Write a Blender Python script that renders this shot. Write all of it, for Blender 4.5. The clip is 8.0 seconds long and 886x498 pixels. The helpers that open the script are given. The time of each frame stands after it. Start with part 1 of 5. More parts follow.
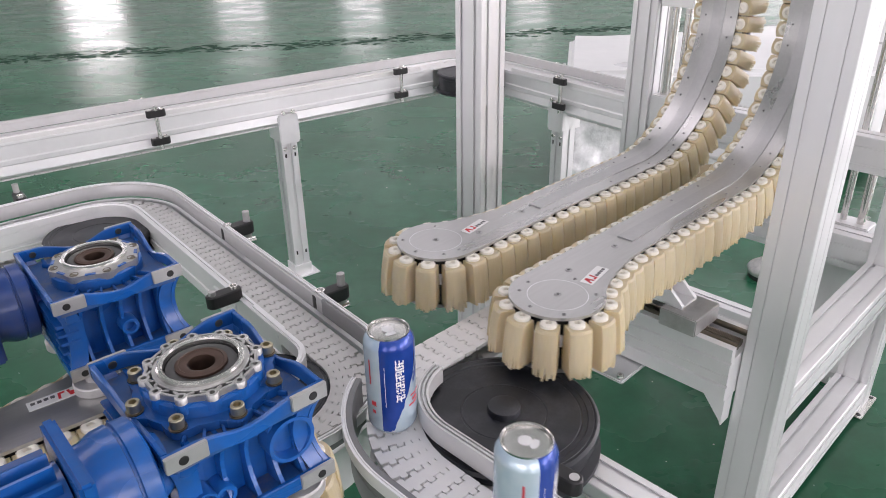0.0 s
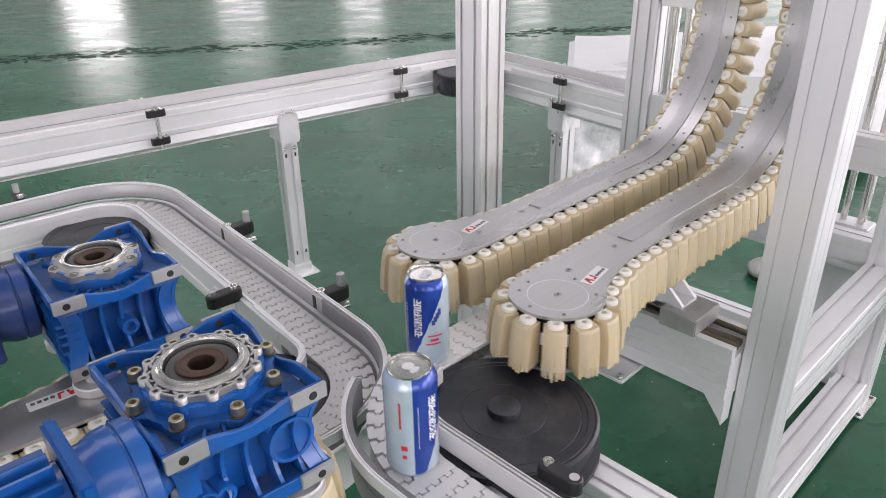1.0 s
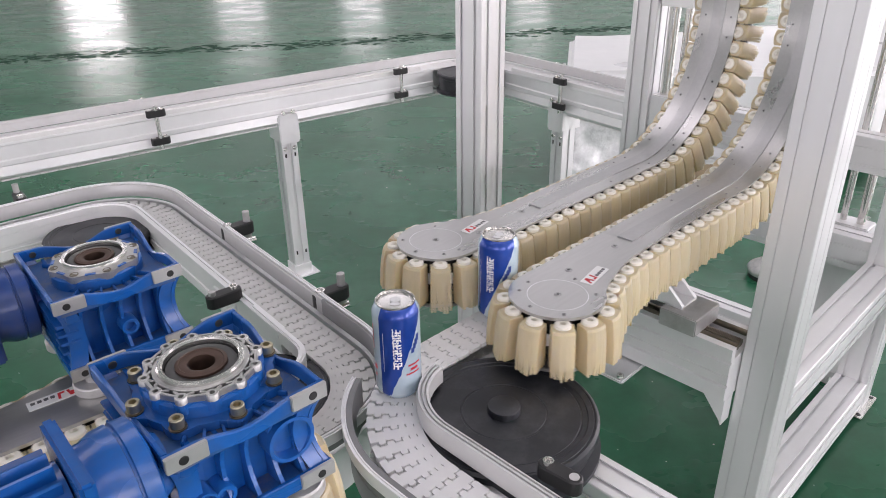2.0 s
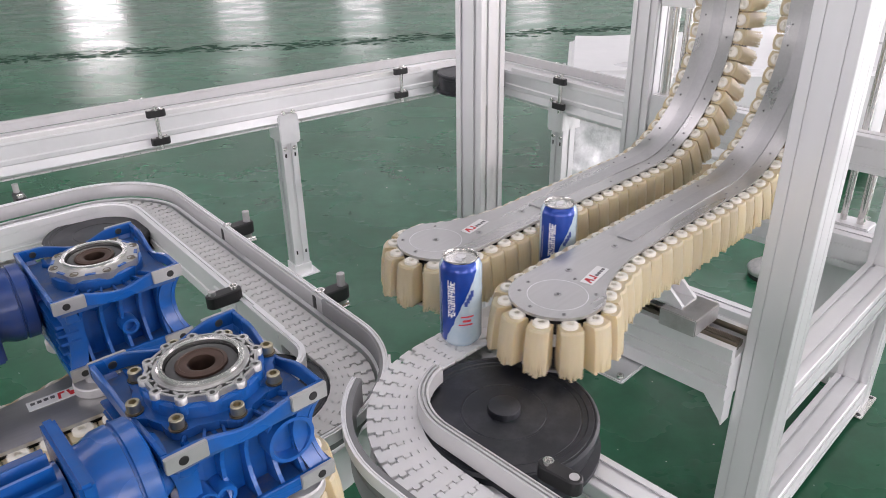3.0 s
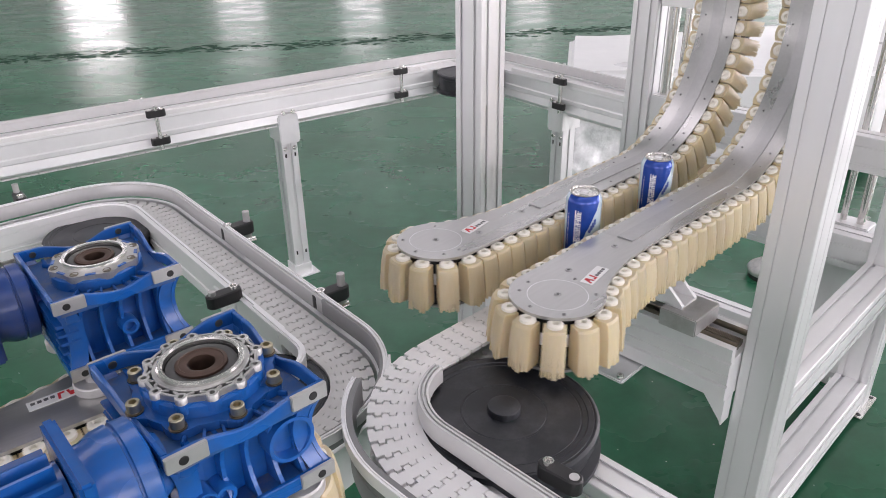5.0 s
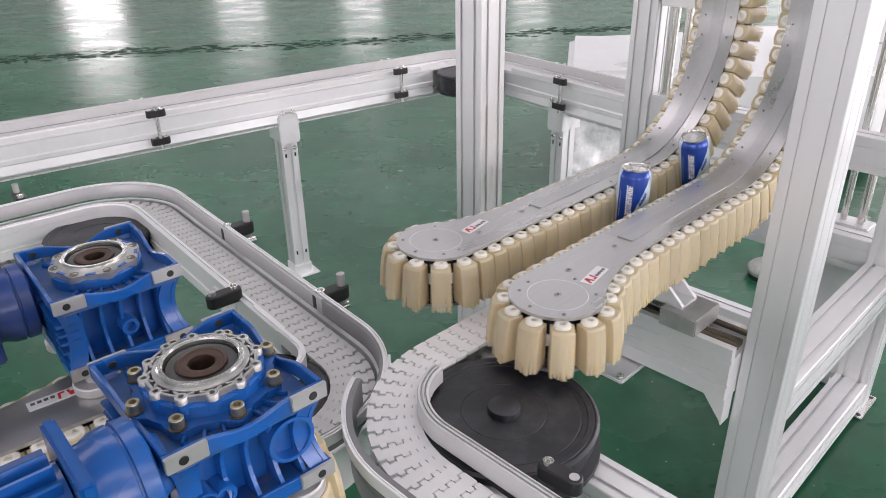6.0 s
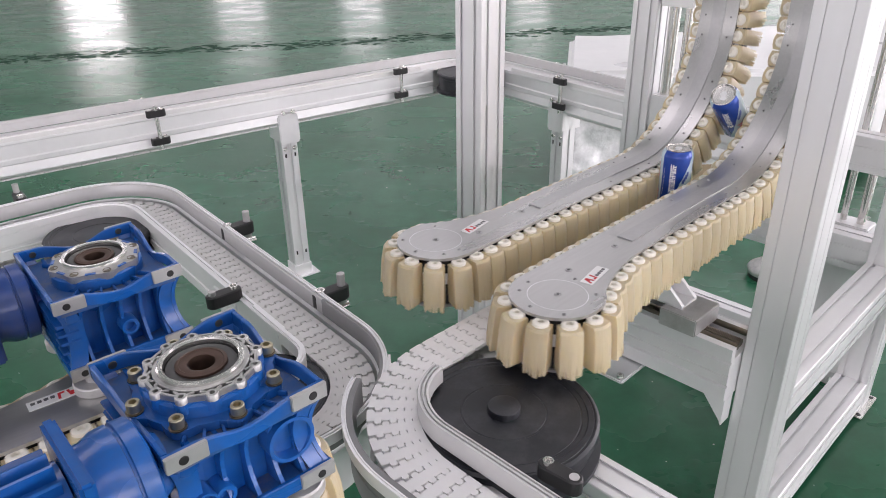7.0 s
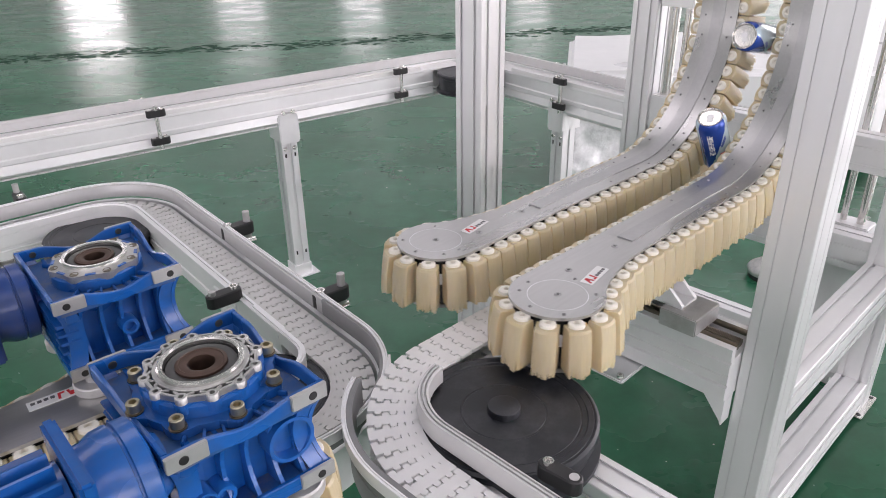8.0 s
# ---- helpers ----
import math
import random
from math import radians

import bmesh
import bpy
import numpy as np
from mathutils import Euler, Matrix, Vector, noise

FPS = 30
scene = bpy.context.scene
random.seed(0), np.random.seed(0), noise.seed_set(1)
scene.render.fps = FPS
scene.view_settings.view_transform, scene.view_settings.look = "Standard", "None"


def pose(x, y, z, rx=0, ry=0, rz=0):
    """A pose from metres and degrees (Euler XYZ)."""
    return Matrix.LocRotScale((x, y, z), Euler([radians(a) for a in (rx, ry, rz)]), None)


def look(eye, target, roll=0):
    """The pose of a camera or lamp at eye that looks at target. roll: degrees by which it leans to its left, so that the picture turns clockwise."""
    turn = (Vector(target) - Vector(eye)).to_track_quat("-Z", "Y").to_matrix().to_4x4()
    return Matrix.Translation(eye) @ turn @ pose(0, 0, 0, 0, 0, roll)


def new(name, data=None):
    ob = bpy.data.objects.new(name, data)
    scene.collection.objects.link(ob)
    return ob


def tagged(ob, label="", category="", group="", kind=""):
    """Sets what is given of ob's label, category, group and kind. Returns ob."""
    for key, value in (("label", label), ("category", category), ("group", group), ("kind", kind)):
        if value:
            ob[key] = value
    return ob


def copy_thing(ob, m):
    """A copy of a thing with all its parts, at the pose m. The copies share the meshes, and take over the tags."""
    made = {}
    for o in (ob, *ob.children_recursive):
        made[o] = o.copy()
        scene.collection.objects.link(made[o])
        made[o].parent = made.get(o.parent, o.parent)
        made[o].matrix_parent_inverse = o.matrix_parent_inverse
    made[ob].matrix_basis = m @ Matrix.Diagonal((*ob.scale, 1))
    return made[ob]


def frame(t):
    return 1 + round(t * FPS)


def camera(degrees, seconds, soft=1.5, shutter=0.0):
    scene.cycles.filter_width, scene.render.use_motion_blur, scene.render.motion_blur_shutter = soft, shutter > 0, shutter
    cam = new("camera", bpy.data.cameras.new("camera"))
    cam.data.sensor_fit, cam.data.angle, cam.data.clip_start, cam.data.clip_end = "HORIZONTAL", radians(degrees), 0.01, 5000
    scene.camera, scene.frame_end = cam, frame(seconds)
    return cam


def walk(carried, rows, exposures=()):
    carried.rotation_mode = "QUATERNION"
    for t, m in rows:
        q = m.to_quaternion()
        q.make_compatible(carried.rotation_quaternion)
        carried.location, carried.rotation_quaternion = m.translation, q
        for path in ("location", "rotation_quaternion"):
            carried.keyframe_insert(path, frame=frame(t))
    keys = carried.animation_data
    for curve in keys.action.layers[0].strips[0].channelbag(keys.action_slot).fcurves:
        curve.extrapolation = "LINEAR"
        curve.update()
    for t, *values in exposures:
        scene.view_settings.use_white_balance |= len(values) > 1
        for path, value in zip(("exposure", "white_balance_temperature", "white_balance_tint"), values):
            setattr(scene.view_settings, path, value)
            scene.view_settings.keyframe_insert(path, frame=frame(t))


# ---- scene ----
cam = camera(62.97, 8.0, soft=0.95, shutter=0.5)
EYE = Vector((0.0, 0.0, 1.32))
CAM = look(EYE, EYE + Vector((0.0, math.cos(radians(26.3)), -math.sin(radians(26.3)))), -1.0)
walk(cam, [(0.0, CAM), (8.0, CAM)], exposures=[(0.0, -0.42, 6500, 21), (8.0, -0.42, 6500, 21)])

# ---------------------------------------------------------------- light
world = bpy.data.worlds.new("daylight")
scene.world = world
world.use_nodes = True
wt = world.node_tree
sky = wt.nodes.new("ShaderNodeTexSky")
sky.sky_type, sky.sun_disc = "NISHITA", False
sky.sun_elevation, sky.sun_rotation = radians(48), radians(20)
wt.nodes["Background"].inputs["Strength"].default_value = 0.06
wt.links.new(sky.outputs[0], wt.nodes["Background"].inputs["Color"])
sun = new("sun", bpy.data.lights.new("sun", "SUN"))
sun.data.energy, sun.data.angle, sun.data.color = 0.8, radians(12), (1.0, 0.97, 0.92)
sun.matrix_world = look((0, 0, 30), (-4, -9, 20))


def window_light(place, target, wide, high, watts):
    """Daylight that enters by an opening of the hall."""
    lamp = new("window_light", bpy.data.lights.new("window_light", "AREA"))
    lamp.data.shape, lamp.data.size, lamp.data.size_y, lamp.data.energy = "RECTANGLE", wide, high, watts
    lamp.data.color = (1.0, 0.96, 0.95)
    lamp.matrix_world = look(place, target)
    return lamp


# ---------------------------------------------------------------- materials
def material(name, colour, rough=0.5, metal=0.0, scale=40.0, vary=0.12, bump=0.05, coat=0.0, stretch=(1, 1, 1), spec=0.5, stain=0.1, per_object=0.0, dust=None, dusty=0.5):
    m = bpy.data.materials.new(name)
    m.use_nodes = True
    nt = m.node_tree
    b = nt.nodes["Principled BSDF"]
    tc = nt.nodes.new("ShaderNodeTexCoord")
    mp = nt.nodes.new("ShaderNodeMapping")
    mp.inputs["Scale"].default_value = stretch
    nt.links.new(tc.outputs["Object"], mp.inputs["Vector"])
    fine = nt.nodes.new("ShaderNodeTexNoise")
    fine.inputs["Scale"].default_value, fine.inputs["Detail"].default_value = scale, 5
    wide = nt.nodes.new("ShaderNodeTexNoise")
    wide.inputs["Scale"].default_value, wide.inputs["Detail"].default_value = scale * 0.08, 3
    for t in (fine, wide):
        nt.links.new(mp.outputs[0], t.inputs["Vector"])
    total = nt.nodes.new("ShaderNodeMath")
    total.operation = "MULTIPLY_ADD"
    total.inputs[1].default_value, total.inputs[2].default_value = vary * 2, 1 - vary
    nt.links.new(fine.outputs["Fac"], total.inputs[0])
    dirt = nt.nodes.new("ShaderNodeMath")
    dirt.operation = "MULTIPLY_ADD"
    dirt.inputs[1].default_value, dirt.inputs[2].default_value = stain * 2, 1 - stain
    nt.links.new(wide.outputs["Fac"], dirt.inputs[0])
    both = nt.nodes.new("ShaderNodeMath")
    both.operation = "MULTIPLY"
    nt.links.new(total.outputs[0], both.inputs[0])
    nt.links.new(dirt.outputs[0], both.inputs[1])
    last = both.outputs[0]
    if per_object:
        info = nt.nodes.new("ShaderNodeObjectInfo")
        rnd = nt.nodes.new("ShaderNodeMath")
        rnd.operation = "MULTIPLY_ADD"
        rnd.inputs[1].default_value, rnd.inputs[2].default_value = per_object * 2, 1 - per_object
        nt.links.new(info.outputs["Random"], rnd.inputs[0])
        third = nt.nodes.new("ShaderNodeMath")
        third.operation = "MULTIPLY"
        nt.links.new(last, third.inputs[0])
        nt.links.new(rnd.outputs[0], third.inputs[1])
        last = third.outputs[0]
    mix = nt.nodes.new("ShaderNodeVectorMath")
    mix.operation = "SCALE"
    mix.inputs[0].default_value = colour
    nt.links.new(last, mix.inputs["Scale"])
    tint = mix.outputs[0]
    if dust:
        grime = nt.nodes.new("ShaderNodeTexNoise")
        grime.inputs["Scale"].default_value, grime.inputs["Detail"].default_value, grime.inputs["Roughness"].default_value = scale * 0.35, 7, 0.7
        nt.links.new(tc.outputs["Object"], grime.inputs["Vector"])
        span = nt.nodes.new("ShaderNodeMapRange")
        span.inputs["From Min"].default_value, span.inputs["From Max"].default_value, span.inputs["To Max"].default_value = 0.47, 0.72, dusty
        nt.links.new(grime.outputs["Fac"], span.inputs["Value"])
        over = nt.nodes.new("ShaderNodeMix")
        over.data_type = "RGBA"
        nt.links.new(span.outputs[0], over.inputs["Factor"])
        nt.links.new(tint, over.inputs["A"])
        over.inputs["B"].default_value = (*dust, 1)
        tint = over.outputs["Result"]
    nt.links.new(tint, b.inputs["Base Color"])
    rr = nt.nodes.new("ShaderNodeMath")
    rr.operation = "MULTIPLY_ADD"
    rr.inputs[1].default_value, rr.inputs[2].default_value = 0.2, max(0.02, rough - 0.1)
    nt.links.new(wide.outputs["Fac"], rr.inputs[0])
    nt.links.new(rr.outputs[0], b.inputs["Roughness"])
    b.inputs["Metallic"].default_value = metal
    b.inputs["Specular IOR Level"].default_value = spec
    b.inputs["Coat Weight"].default_value = coat
    b.inputs["Coat Roughness"].default_value = 0.12
    if bump:
        bp = nt.nodes.new("ShaderNodeBump")
        bp.inputs["Strength"].default_value, bp.inputs["Distance"].default_value = bump, 0.002
        nt.links.new(fine.outputs["Fac"], bp.inputs["Height"])
        nt.links.new(bp.outputs[0], b.inputs["Normal"])
    return m


ALU = material("anodised_aluminium", (0.80, 0.80, 0.81), 0.40, 0.5, 30, 0.05, 0.02, stretch=(1, 1, 0.1), stain=0.08)
ALU_W = material("pale_aluminium", (0.86, 0.86, 0.87), 0.38, 0.3, 30, 0.04, 0.02, stain=0.07)
PLATE = material("brushed_plate", (0.50, 0.50, 0.495), 0.30, 0.85, 220, 0.08, 0.03, stretch=(0.1, 1, 1), stain=0.08)
SCREW = material("dull_screw", (0.40, 0.40, 0.40), 0.35, 0.9, 60, 0.1, 0.02)
PALE = material("pale_grey_guide", (0.56, 0.56, 0.56), 0.4, 0.1, 60, 0.06, 0.03, stain=0.12)
STRIP = material("matte_grey_strip", (0.47, 0.47, 0.475), 0.40, 0.65, 120, 0.08, 0.03, stain=0.12)
STEEL = material("bright_steel", (0.72, 0.71, 0.69), 0.22, 1.0, 60, 0.08, 0.02)
CAST = material("machined_cast", (0.52, 0.52, 0.51), 0.36, 0.85, 90, 0.2, 0.08, stain=0.3, dust=(0.16, 0.17, 0.20), dusty=0.5)
PADM = material("bare_machined_pad", (0.44, 0.445, 0.44), 0.4, 0.5, 70, 0.12, 0.05, stain=0.2)
RUST = material("rusty_hub", (0.085, 0.052, 0.040), 0.5, 0.5, 80, 0.35, 0.15, stain=0.3)
BRASS = material("passivated_bolt", (0.50, 0.45, 0.33), 0.3, 0.9, 90, 0.15, 0.03)
BLUE = material("blue_enamel", (0.005, 0.096, 0.37), 0.28, 0.0, 50, 0.18, 0.10, coat=0.25, stain=0.35, dust=(0.085, 0.09, 0.10), dusty=0.32)
# the blue enamel again, shade put into its colour; the dust is its own
BLUE_SHADED = material("shaded_blue_enamel", (0.010, 0.045, 0.20), 0.4, 0.0, 60, 0.12, 0.06, coat=0.2, stain=0.25, dust=(0.10, 0.10, 0.10), dusty=0.3)
DUSTY = material("dusty_blue_enamel", (0.016, 0.085, 0.26), 0.55, 0.0, 60, 0.2, 0.15, stain=0.4, dust=(0.15, 0.135, 0.12), dusty=0.85)
ALU_D = material("worn_aluminium", (0.56, 0.555, 0.55), 0.42, 0.5, 40, 0.08, 0.03, stain=0.2, dust=(0.22, 0.20, 0.18), dusty=0.5)
DARKST = material("oily_dark_steel", (0.16, 0.14, 0.11), 0.3, 0.9, 80, 0.2, 0.05)
BLACK = material("black_plastic", (0.018, 0.018, 0.019), 0.42, 0.0, 70, 0.2, 0.06, stain=0.25)
DISC = material("dark_grey_disc", (0.013, 0.015, 0.020), 0.40, 0.0, 30, 0.30, 0.06, stain=0.5, dust=(0.085, 0.087, 0.095), dusty=0.6)
CHAINW = material("white_chain_plastic", (0.80, 0.79, 0.785), 0.34, 0.0, 60, 0.05, 0.03, per_object=0.03, stain=0.08)
CHAING = material("grey_chain_plastic", (0.60, 0.595, 0.585), 0.38, 0.0, 60, 0.06, 0.03, per_object=0.04, stain=0.14)
CAPW = material("ivory_cap", (0.78, 0.75, 0.67), 0.45, 0.0, 60, 0.05, 0.03, per_object=0.04)
GUIDE = material("grey_guide_plastic", (0.22, 0.22, 0.225), 0.36, 0.2, 60, 0.07, 0.03, stain=0.1)
GREYG = material("mid_grey_guide", (0.46, 0.46, 0.465), 0.34, 0.25, 60, 0.07, 0.03, stain=0.12)
SEAL = material("grey_seal", (0.075, 0.075, 0.075), 0.35, 0.2, 60, 0.2, 0.05, stain=0.3)
LABELW = material("label_paper", (0.80, 0.80, 0.79), 0.5, 0, 80, 0.03, 0.0)
RED = material("red_ink", (0.55, 0.03, 0.04), 0.5, 0, 80, 0.05, 0.0)
INK = material("grey_ink", (0.10, 0.10, 0.11), 0.5, 0, 80, 0.05, 0.0)
WHITE_INK = material("white_ink", (0.82, 0.83, 0.84), 0.35, 0, 80, 0.03, 0.0)
NAVY_INK = material("navy_ink", (0.02, 0.05, 0.22), 0.35, 0, 80, 0.05, 0.0)
WALLP = material("hall_wall_paint", (0.78, 0.79, 0.79), 0.7, 0, 6, 0.06, 0.05)
ROOFM = material("hall_roof_sheet", (0.50, 0.51, 0.52), 0.6, 0.1, 6, 0.06, 0.05)
RODM = material("chrome_rod", (0.75, 0.72, 0.70), 0.14, 1.0, 40, 0.05, 0.0)


def rubber():
    m = material("tan_rubber_fins", (0.60, 0.50, 0.325), 0.42, 0, 70, 0.08, 0.04, stretch=(3, 3, 0.3), per_object=0.10, stain=0.2)
    b = m.node_tree.nodes["Principled BSDF"]
    b.inputs["Subsurface Weight"].default_value = 0.45
    b.inputs["Subsurface Radius"].default_value = (0.008, 0.006, 0.003)
    b.inputs["Subsurface Scale"].default_value = 1.0
    return m


FINS = rubber()


def floor_material():
    m = bpy.data.materials.new("green_epoxy")
    m.use_nodes = True
    nt = m.node_tree
    b = nt.nodes["Principled BSDF"]
    tc = nt.nodes.new("ShaderNodeTexCoord")
    n1 = nt.nodes.new("ShaderNodeTexNoise")
    n1.inputs["Scale"].default_value, n1.inputs["Detail"].default_value = 1.1, 6
    n2 = nt.nodes.new("ShaderNodeTexNoise")
    n2.inputs["Scale"].default_value, n2.inputs["Detail"].default_value, n2.inputs["Roughness"].default_value = 9.0, 8, 0.7
    for n in (n1, n2):
        nt.links.new(tc.outputs["Object"], n.inputs["Vector"])
    ramp = nt.nodes.new("ShaderNodeValToRGB")
    ramp.color_ramp.elements[0].position, ramp.color_ramp.elements[0].color = 0.38, (0.007, 0.080, 0.036, 1)
    ramp.color_ramp.elements[1].position, ramp.color_ramp.elements[1].color = 0.64, (0.024, 0.150, 0.078, 1)
    add = nt.nodes.new("ShaderNodeMath")
    add.operation = "MULTIPLY_ADD"
    add.inputs[1].default_value, add.inputs[2].default_value = 0.55, 0.0
    nt.links.new(n1.outputs["Fac"], add.inputs[0])
    add2 = nt.nodes.new("ShaderNodeMath")
    add2.operation = "MULTIPLY_ADD"
    add2.inputs[1].default_value = 0.45
    nt.links.new(n2.outputs["Fac"], add2.inputs[0])
    nt.links.new(add.outputs[0], add2.inputs[2])
    nt.links.new(add2.outputs[0], ramp.inputs[0])
    nt.links.new(ramp.outputs[0], b.inputs["Base Color"])
    mp = nt.nodes.new("ShaderNodeMapping")
    mp.inputs["Scale"].default_value = (1.0, 1.5, 1.0)
    nt.links.new(tc.outputs["Object"], mp.inputs["Vector"])
    n3 = nt.nodes.new("ShaderNodeTexNoise")
    n3.inputs["Scale"].default_value, n3.inputs["Detail"].default_value = 2.2, 4
    nt.links.new(mp.outputs[0], n3.inputs["Vector"])
    rr = nt.nodes.new("ShaderNodeMath")
    rr.operation = "MULTIPLY_ADD"
    rr.inputs[1].default_value, rr.inputs[2].default_value = 0.30, 0.12
    nt.links.new(n3.outputs["Fac"], rr.inputs[0])
    nt.links.new(rr.outputs[0], b.inputs["Roughness"])
    tot = nt.nodes.new("ShaderNodeMath")
    tot.operation = "MULTIPLY_ADD"
    tot.inputs[1].default_value = 2.2
    nt.links.new(n3.outputs["Fac"], tot.inputs[0])
    tot.inputs[2].default_value = 0.0
    bp = nt.nodes.new("ShaderNodeBump")
    bp.inputs["Strength"].default_value, bp.inputs["Distance"].default_value = 0.10, 0.010
    nt.links.new(tot.outputs[0], bp.inputs["Height"])
    nt.links.new(bp.outputs[0], b.inputs["Normal"])
    b.inputs["Specular IOR Level"].default_value = 0.42
    return m


FLOORM = floor_material()


# ---------------------------------------------------------------- mesh helpers
def part(name, bm, mat, parent=None, label="", smooth=False):
    me = bpy.data.meshes.new(name)
    bm.normal_update()
    bm.to_mesh(me)
    bm.free()
    for m in (mat if isinstance(mat, (list, tuple)) else [mat]):
        me.materials.append(m)
    if smooth:
        for p in me.polygons:
            p.use_smooth = True
        me.set_sharp_from_angle(angle=radians(38))
    ob = new(name, me)
    if parent is not None:
        ob.parent = parent
    if label:
        ob["label"] = label
    return ob


def thing(name, m, label, category, group="", kind=""):
    ob = new(name)
    ob.matrix_world = m
    ob.empty_display_size = 0.05
    return tagged(ob, label, category, group, kind)


def box(bm, cx, cy, cz, sx, sy, sz, bevel=0.0, m=None, index=0):
    r = bmesh.ops.create_cube(bm, size=1.0, matrix=(m or Matrix()) @ Matrix.Translation((cx, cy, cz)) @ Matrix.Diagonal((sx, sy, sz, 1)))
    vs = r["verts"]
    faces = list({f for v in vs for f in v.link_faces})
    if bevel:
        es = list({e for v in vs for e in v.link_edges})
        out = bmesh.ops.bevel(bm, geom=es, offset=bevel, segments=2, affect="EDGES", clamp_overlap=True)
        faces = list(set(out["faces"]) | {f for f in faces if f.is_valid})
    for f in faces:
        if f.is_valid:
            f.material_index = index
    return bm


def lathe(bm, rows, seg=32, m=None, index=0, arc=None):
    """Turns (radius, height) rows about z; ends with radius 0 close."""
    m = m or Matrix()
    rings = []
    for r, h in rows:
        if r < 1e-6:
            rings.append([bm.verts.new(m @ Vector((0, 0, h)))])
        else:
            rings.append([bm.verts.new(m @ Vector((r * math.cos(2 * math.pi * i / seg), r * math.sin(2 * math.pi * i / seg), h))) for i in range(seg)])
    for a, b in zip(rings, rings[1:]):
        for i in range(seg):
            j = (i + 1) % seg
            vs = [a[i % len(a)], a[j % len(a)], b[j % len(b)], b[i % len(b)]]
            seen = []
            for v in vs:
                if v not in seen:
                    seen.append(v)
            if len(seen) > 2:
                f = bm.faces.new(seen)
                f.material_index = index
    return bm


def prism(bm, outline, z0, z1, m=None, index=0):
    """A polygon (counter-clockwise x, y) raised from z0 to z1."""
    m = m or Matrix()
    lo = [bm.verts.new(m @ Vector((x, y, z0))) for x, y in outline]
    hi = [bm.verts.new(m @ Vector((x, y, z1))) for x, y in outline]
    k = len(outline)
    fs = [bm.faces.new(hi), bm.faces.new(lo[::-1])]
    for i in range(k):
        j = (i + 1) % k
        fs.append(bm.faces.new((lo[i], lo[j], hi[j], hi[i])))
    for f in fs:
        f.material_index = index
    return bm


def sweep(bm, section, frames, close=False, index=0, caps=True):
    """A section of (a, b) points carried along frames of (place, side, up)."""
    rings = [[bm.verts.new(p + a * s + b * u) for a, b in section] for p, s, u in frames]
    k = len(section)
    pairs = list(zip(rings, rings[1:])) + ([(rings[-1], rings[0])] if close else [])
    for r, q in pairs:
        for i in range(k):
            j = (i + 1) % k
            bm.faces.new((r[i], r[j], q[j], q[i])).material_index = index
    if caps and not close:
        bm.faces.new(rings[0][::-1]).material_index = index
        bm.faces.new(rings[-1]).material_index = index
    bmesh.ops.recalc_face_normals(bm, faces=bm.faces)
    return bm


def tube(bm, pts, r, seg=10, index=0):
    """A round rod through points."""
    pts = [Vector(p) for p in pts]
    frames = []
    for i, p in enumerate(pts):
        t = (pts[min(i + 1, len(pts) - 1)] - pts[max(i - 1, 0)]).normalized()
        ref = Vector((0, 0, 1)) if abs(t.z) < 0.9 else Vector((1, 0, 0))
        s = t.cross(ref).normalized()
        frames.append((p, s, s.cross(t)))
    return sweep(bm, [(r * math.cos(2 * math.pi * i / seg), r * math.sin(2 * math.pi * i / seg)) for i in range(seg)], frames, index=index)


def slotted(w, h, nw, nh, gap, deep, edge=0.0015):
    """Outline of an extruded profile w by h with nw slots on the w faces and nh on the h faces."""
    def side(length, count):
        pts = [(-length / 2 + edge, 0.0)]
        for i in range(count):
            c = -length / 2 + length * (i + 0.5) / count
            pts += [(c - gap / 2, 0), (c - gap / 2, deep * 0.5), (c - gap, deep), (c + gap, deep), (c + gap / 2, deep * 0.5), (c + gap / 2, 0)]
        return pts + [(length / 2 - edge, 0.0)]
    out = []
    out += [(x, -h / 2 + y) for x, y in side(w, nw)]
    out += [(w / 2 - y, x) for x, y in side(h, nh)]
    out += [(-x, h / 2 - y) for x, y in side(w, nw)]
    out += [(-w / 2 + y, -x) for x, y in side(h, nh)]
    return out


def bar(bm, section, p, q, up=(0, 0, 1), index=0):
    """A profile drawn straight from p to q."""
    p, q = Vector(p), Vector(q)
    t = (q - p).normalized()
    s = t.cross(Vector(up)).normalized()
    return sweep(bm, section, [(p, s, s.cross(t)), (q, s, s.cross(t))], index=index)


def screw_bm(r=0.0045, h=0.002):
    bm = bmesh.new()
    lathe(bm, [(0, h * 0.3), (r * 0.42, h * 0.3)], 14, index=1)
    lathe(bm, [(r * 0.42, h * 0.3), (r * 0.5, h), (r * 0.62, h), (r * 0.70, h * 0.25), (r * 0.84, h * 0.25), (r * 0.9, h * 0.6), (r, h * 0.4), (r, 0)], 14)
    return bm


P80 = slotted(0.08, 0.08, 2, 2, 0.008, 0.006)
P80N = slotted(0.08, 0.08, 2, 2, 0.002, 0.003)
P45 = slotted(0.045, 0.045, 1, 1, 0.008, 0.006)

# the clamp machine's own axes: x along the lanes, y to their left
GA = radians(44.3)
G = Matrix.Translation((0.076, 1.045, 0)) @ Matrix.Rotation(GA, 4, "Z")
BELT = 0.675
PLATE_Z = 0.77
BEND_U, BEND_R = 0.60, 0.30


